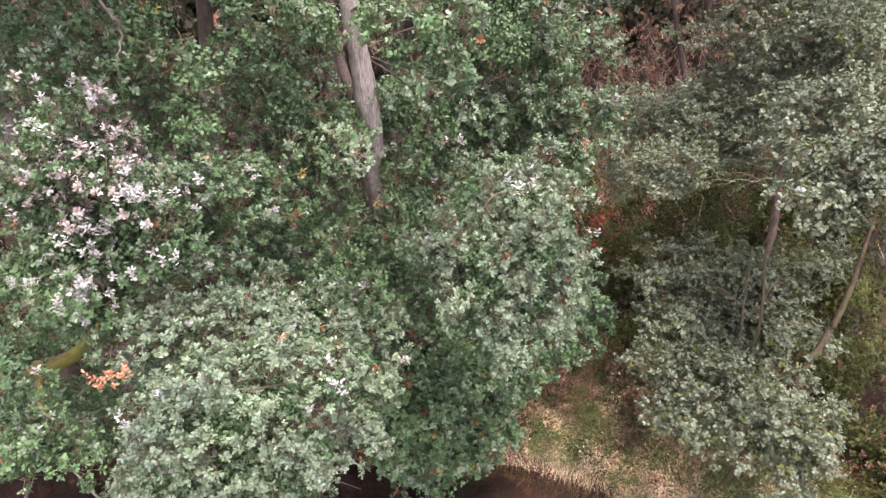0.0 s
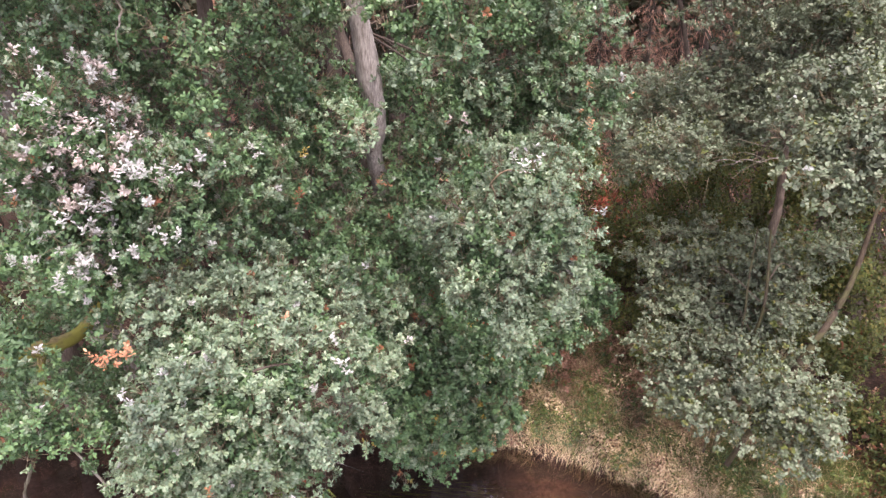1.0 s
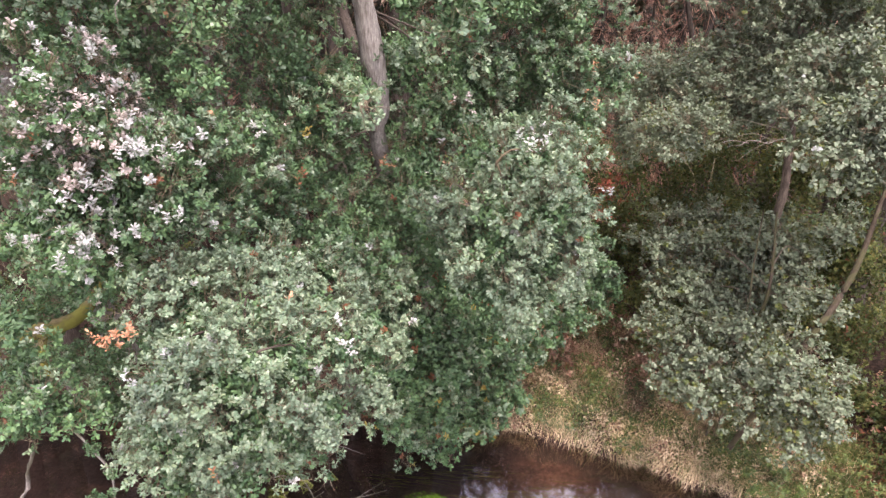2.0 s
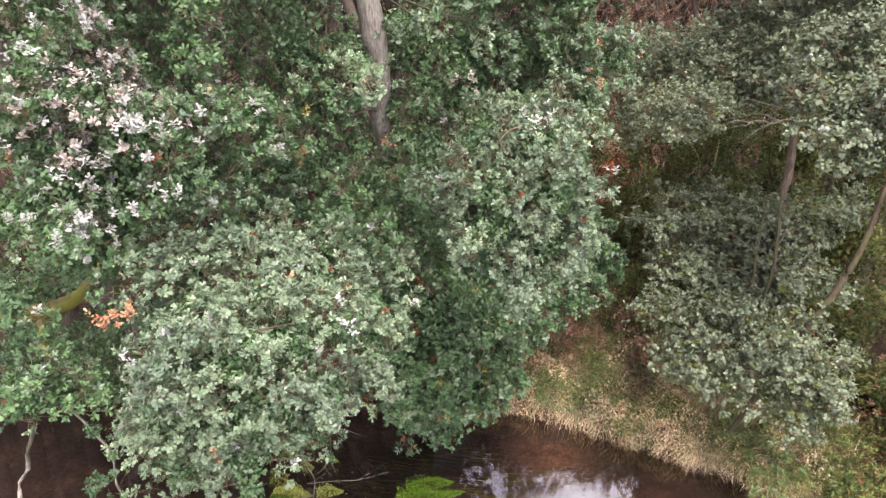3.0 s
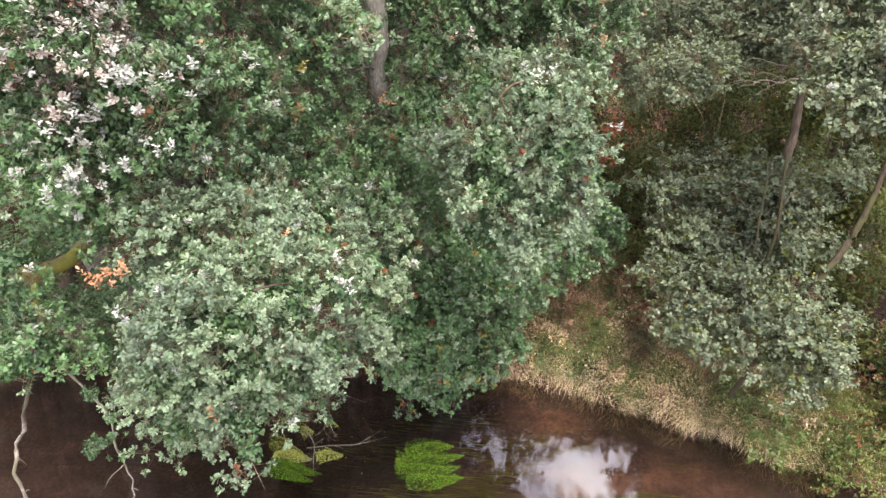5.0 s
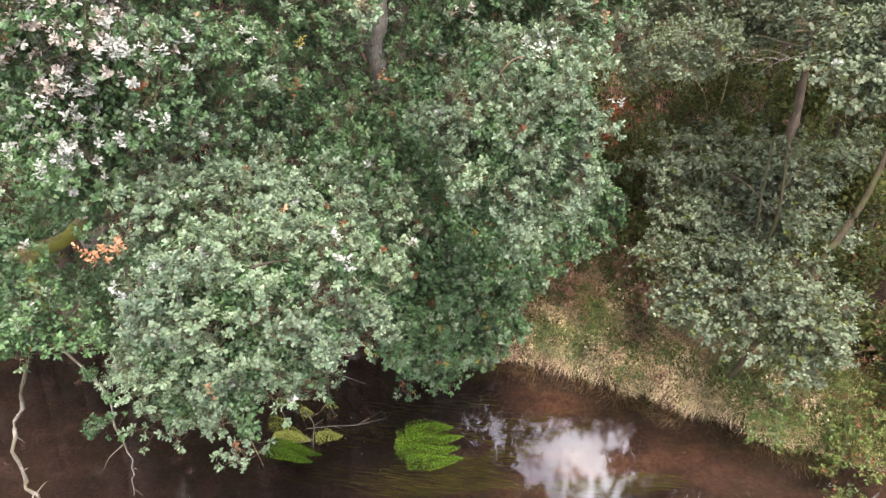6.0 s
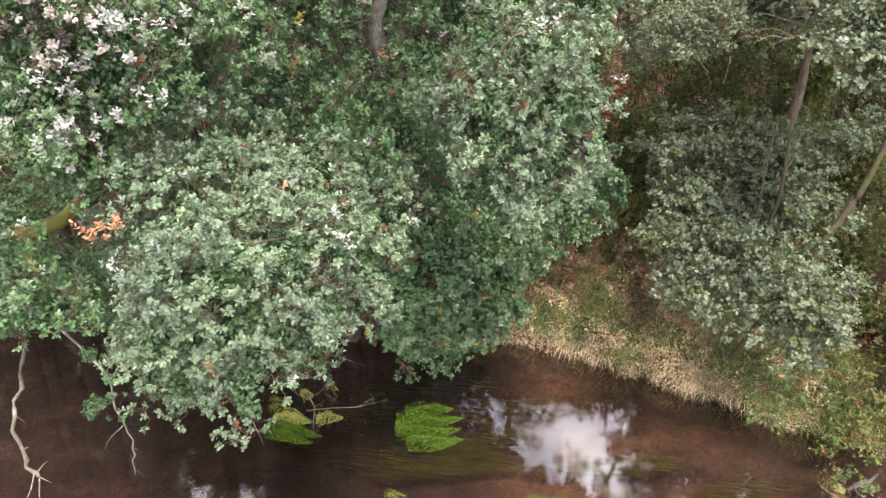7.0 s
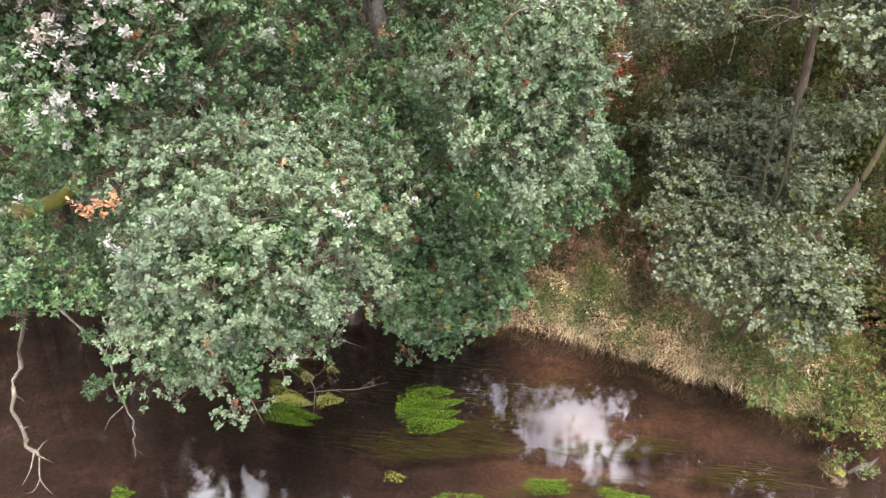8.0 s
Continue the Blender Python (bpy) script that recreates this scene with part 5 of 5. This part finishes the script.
dead_stick([(6.46, 13.37, 8.06, 0.018), (5.87, 12.26, 7.74, 0.0144), (5.43, 11.78, 7.64, 0.0108), (4.97, 11.77, 7.62, 0.0072), (4.66, 11.88, 7.53, 0.0036)], 231, "bare grey twigs spreading from the alder trunk", [[(5.87, 12.26, 7.74, 0.0084), (5.26, 11.91, 7.89, 0.0066), (4.86, 11.88, 7.99, 0.0042), (4.67, 11.94, 7.89, 0.0024)], [(5.43, 11.78, 7.64, 0.0084), (5.03, 11.77, 7.78, 0.0054), (4.75, 11.77, 7.73, 0.0024)], [(4.97, 11.77, 7.62, 0.0084), (4.69, 11.79, 7.66, 0.0054), (4.54, 11.84, 7.61, 0.0024)], [(5.75, 12.12, 7.86, 0.0084), (5.71, 11.62, 8.16, 0.0066), (5.75, 11.39, 8.32, 0.0042), (5.78, 11.38, 8.41, 0.0024)], [(5.31, 11.73, 7.67, 0.0084), (5.02, 11.73, 7.51, 0.0054), (4.83, 11.77, 7.32, 0.0024)], [(5.77, 12.23, 7.93, 0.0084), (5.26, 11.96, 8.25, 0.0054), (5.02, 11.96, 8.29, 0.0024)]])
stem("limb", [(0.46, 9.04, 7.57, 0.018), (0.50, 8.75, 7.83, 0.016), (0.53, 8.53, 8.04, 0.014), (0.65, 8.50, 8.18, 0.012), (0.78, 8.49, 8.22, 0.010), (0.95, 8.61, 8.15, 0.008)], M_TWIG, oak, 8, 0.08, 241, "bare forked branch")
stem("limb", [(0.53, 8.53, 8.04, 0.012), (0.59, 8.59, 7.87, 0.009), (0.60, 8.84, 7.62, 0.005)], M_TWIG, oak, 8, 0.08, 242)


# ---- water plants ----
def cushion(cx, cy, long, wide, rows, n, seed, label, turn=-0.12, mats=None):
    """A bed of leafy strands lying in ridges at the surface, trailing downstream."""
    r = np.random.default_rng(seed)
    t = thing("water_weed", (cx, cy, WATER), label, "water plant", "beds of water weed")
    row = r.integers(0, rows, n)
    s = r.uniform(0, 1, n) ** 0.85
    k0 = np.random.default_rng(seed + 1)
    reach, start, lift = k0.uniform(0.75, 1.05, rows)[row], (k0.uniform(0, 0.06, rows) + 0.28 * (np.abs(np.arange(rows) + 0.5 - rows / 2) / max(1, rows / 2)) ** 2)[row], k0.uniform(0.6, 1.1, rows)[row]
    x = (start + s * (reach - start) - 0.5) * long
    across = np.clip(r.normal(0, 0.44, n), -0.85, 0.85)
    fan = 0.62 + 0.38 * np.sin(np.clip(s * 2.6 + 0.3, 0, 2.6))
    taper = np.clip(1.7 * (1 - s), 0.04, 1) ** 0.8
    y = ((row + 0.5) / rows - 0.5) * wide * fan + across * wide / rows * taper + 0.05 * np.sin(5 * s + row)
    c, k = math.cos(turn), math.sin(turn)
    ridge = np.cos(across * 2.5) ** 2
    p = np.stack([cx + x * c - y * k, cy + x * k + y * c, WATER + 0.004 + 0.1 * (0.06 + 0.94 * ridge) * lift * np.sin(np.clip(s, 0.08, 0.97) * 3.1)], 1)
    way = np.stack([c + 0 * s, k + 0 * s, 0.1 + 0 * s], 1) + r.standard_normal((n, 3)) * 0.5
    v, f = leaves(p, way, np.array([[0, 0, 1.0]]) + r.standard_normal((n, 3)) * 0.5, r.uniform(0.018, 0.034, n), POINT_LEAF)
    mats = mats or [M_WEED, M_GRASS]
    part("leafage", raw_mesh("leafage", v, f, mats, np.repeat((r.uniform(0, 1, n) < 0.08).astype(int), 2)), t, kind="stuff")


cushion(-0.45, 11.64, 1.4, 1.4, 4, 12000, 301, "bright green bed of water weed combed into ridges", 0.1)
cushion(-3.1, 11.42, 1.5, 0.5, 2, 8000, 302, "bright green mat of water weed beside the bough", -0.3)
cushion(-3.2, 11.86, 0.95, 0.3, 1, 3000, 303, "yellowing mat of water weed", -0.1, [M_PALEWEED, M_WEED])
cushion(-2.45, 11.88, 0.6, 0.26, 1, 1600, 312, "yellowing mat of water weed", 0.25, [M_PALEWEED, M_WEED])
cushion(-3.55, 13.0, 0.6, 0.24, 2, 1300, 304, "narrow green mat of water weed under the bough", 0.3)
cushion(-3.6, 12.3, 0.5, 0.45, 2, 1000, 313, "dull green mat of water weed under the bough", 0.2, [M_STRAND, M_WEED])
cushion(-3.05, 12.65, 0.3, 0.3, 1, 700, 309, "small yellowing tuft of water weed", 0.4, [M_PALEWEED, M_STRAND])
cushion(-2.55, 12.9, 0.3, 0.16, 1, 300, 314, "small yellowing tuft of water weed", 0.0, [M_PALEWEED, M_STRAND])
cushion(1.75, 9.55, 1.1, 0.4, 3, 2600, 305, "trailing green bed of water weed", 0.1)
cushion(3.0, 9.3, 1.0, 0.3, 3, 1600, 306, "thin trailing bed of water weed", -0.2)
cushion(-5.7, 9.3, 0.5, 0.4, 2, 900, 307, "small green tuft of water weed", 0.1)
cushion(0.1, 9.2, 0.9, 0.35, 3, 1400, 308, "low green tuft of water weed", 0.0)
cushion(-1.0, 9.75, 0.5, 0.2, 2, 260, 310, "faint green tuft of drowned water weed", 0.0, [M_STRAND, M_WEED])

r = np.random.default_rng(311)
pts, sizes = [], []
for cx, cy, sx, sy, n in ((0.9, 12.7, 0.8, 0.35, 260), (2.6, 11.6, 1.2, 0.6, 700), (1.2, 10.3, 1.3, 0.7, 1200), (-0.4, 10.2, 0.9, 0.6, 700), (3.6, 10.4, 1.0, 0.45, 700), (-1.9, 10.6, 0.8, 0.5, 260), (4.6, 9.6, 0.9, 0.35, 400), (-0.6, 12.9, 0.7, 0.3, 160), (0.9, 11.2, 1.0, 0.35, 420), (3.9, 11.0, 0.7, 0.25, 260), (-1.9, 12.3, 0.6, 0.3, 160)):
    pts.append(np.stack([r.normal(cx, sx, n), r.normal(cy, sy, n), r.uniform(-0.13, -0.04, n)], 1))
    sizes.append(r.uniform(0.25, 0.75, n))
p, sz = np.vstack(pts), np.concatenate(sizes) * 0.75
in_drift = waves(p * [0.5, 1.6, 1], 2.6, 312) > 0.1
p, sz = p[in_drift], sz[in_drift]
way = np.stack([1 + 0 * sz, -0.16 + 0 * sz, 0.02 + 0 * sz], 1) + r.standard_normal((len(sz), 3)) * [0.1, 0.1, 0.02]
v, f = leaves(p, way, np.array([[0, 0, 1.0]]) + r.standard_normal(p.shape) * 0.2, sz, ((0, 0.012), (0.4, 0.018), (1, 0.004)), 0.05)
strands = thing("trailing_weed", (1, 11, -0.1), "long olive strands of weed combed by the current", "water plant", kind="stuff")
part("strands", raw_mesh("strands", v, f, [M_STRAND]), strands, kind="stuff")


# ---- the corner where drift has lodged ----
drift = thing("driftwood", (7.55, 9.95, 0.0), "grey splintered piece of driftwood lodged in the shallows", "driftwood")
lump = stem("main_stem", [(7.15, 9.85, 0.05, 0.025), (7.37, 9.92, 0.12, 0.045), (7.62, 10.00, 0.12, 0.035), (7.83, 10.12, 0.20, 0.01)], M_DRIFT, drift, 8, 0.18, 501)
stem("prong", [(7.44, 9.94, 0.10, 0.03), (7.58, 9.83, 0.10, 0.025), (7.67, 9.77, 0.10, 0.005)], M_DRIFT, lump, 7, 0.18, 502)
stem("prong", [(7.28, 9.88, 0.10, 0.025), (7.28, 9.76, 0.08, 0.0175), (7.34, 9.70, 0.04, 0.004)], M_DRIFT, lump, 7, 0.18, 503)
stone_bm = bmesh.new()
bmesh.ops.create_icosphere(stone_bm, subdivisions=3, radius=0.12)
for vert in stone_bm.verts:
    q = vert.co.copy()
    vert.co *= 1 + 0.18 * noise.noise(q * 6) + 0.06 * noise.noise(q * 19)
    vert.co.z *= 0.5
stone_mesh = bpy.data.meshes.new("mossy_stone")
stone_bm.to_mesh(stone_mesh)
stone_bm.free()
stone_mesh.transform(Matrix.Scale(PLAN, 4))
stone_mesh.materials.append(M_MOSSY)
stone = tagged(new("mossy_stone", stone_mesh), "small stone capped with yellow-green moss at the water's edge", "stone")
stone.location = Vector((7.01, 9.89, 0.04)) * PLAN
lodged = thing("lodged_twigs", (6.95, 9.8, 0.1), "tangle of lodged golden grass and twigs", "debris", kind="stuff")
r = np.random.default_rng(511)
n = 260
p = np.array([6.9, 9.85, 0.06]) + r.normal(0, 1, (n, 3)) * [0.1, 0.2, 0.04]
way = r.standard_normal((n, 3)) * [0.6, 0.6, 0.5] + [-0.2, -0.3, 0.25]
v, f = leaves(p, way, r.standard_normal((n, 3)), r.uniform(0.06, 0.16, n), BLADE, 0.5)
part("stalks", raw_mesh("stalks", v, f, [M_STRAW, M_YELLOW, M_GRASS], np.repeat(r.choice(3, n, p=[0.5, 0.25, 0.25]), 2)), lodged, kind="stuff")

# ---- wood in the water ----
log = thing("sunken_log", (-1.6, 12.3, -0.2), "brown waterlogged tree trunk lying under the surface", "log")
stem("main_stem", [(-2.8, 14.6, -0.12, 0.13), (-2.3, 13.8, -0.17, 0.14), (-1.9, 13.05, -0.2, 0.14), (-1.45, 12.2, -0.26, 0.11)], M_SUNKEN, log, 12, 0.08, 521)
for i, (label, line, forks) in enumerate((
        ("thin drifted twig caught on the water weed", [(-2.95, 12.1, 0.03, 0.012), (-2.4, 12.15, 0.06, 0.01), (-1.9, 12.2, 0.05, 0.008), (-1.3, 12.45, 0.04, 0.004)], [[(-1.9, 12.2, 0.05, 0.007), (-1.65, 12.4, 0.09, 0.005), (-1.4, 12.6, 0.12, 0.003)], [(-2.4, 12.15, 0.06, 0.006), (-2.2, 12.02, 0.1, 0.003)]]),
        ("crooked drifted twig in the water weed", [(-3.1, 12.75, 0.03, 0.014), (-2.95, 12.45, 0.09, 0.013), (-2.8, 12.15, 0.07, 0.012), (-2.75, 11.75, 0.05, 0.009), (-2.68, 11.3, 0.04, 0.004)], [[(-2.95, 12.45, 0.09, 0.009), (-3.2, 12.5, 0.14, 0.006), (-3.3, 12.7, 0.1, 0.003)], [(-2.8, 12.15, 0.07, 0.008), (-2.6, 12.3, 0.13, 0.003)], [(-2.75, 11.75, 0.05, 0.007), (-3.05, 11.6, 0.08, 0.003)]]),
        ("pale drifted twig under the bough", [(-3.9, 12.8, 0.06, 0.012), (-3.55, 12.85, 0.1, 0.009), (-3.3, 12.7, 0.04, 0.004)], []),
        ("thin twig reaching out over the dark water", [(-2.75, 13.9, 0.2, 0.012), (-2.3, 13.75, 0.16, 0.009), (-1.85, 13.6, 0.08, 0.004)], []))):
    t = thing("drifted_twig", line[0][:3], label, "twig", "twigs in the water")
    main = stem("main_stem", line, M_DEAD, t, 6, 0.15, 530 + i)
    for k, q in enumerate(forks):
        stem("side_twig", q, M_DEAD, main, 5, 0.1, 540 + 5 * i + k)
fallen = thing("floating_leaves", (-0.7, 11.7, 0.02), "few fallen pale leaves floating on the river", "leaf litter", kind="stuff")
r = np.random.default_rng(551)
n = 36
p = np.stack([r.normal(-2.4, 0.9, n), r.normal(12.2, 0.6, n), np.full(n, 0.015)], 1)
p[::9] = np.stack([r.uniform(-6, 6, 4), r.uniform(9.4, 12.4, 4), np.full(4, 0.015)], 1)
v, f = leaves(p, r.standard_normal((n, 3)) * [1, 1, 0.05], np.array([[0, 0, 1.0]]) + r.normal(0, 0.12, (n, 3)), r.uniform(0.025, 0.045, n), SMALL_OAK_LEAF)
part("leafage", raw_mesh("leafage", v, f, [M_OLIVE, M_PALEWEED, M_ORANGE], np.repeat(r.choice(3, n, p=[0.5, 0.35, 0.15]), 2)), fallen, kind="stuff")
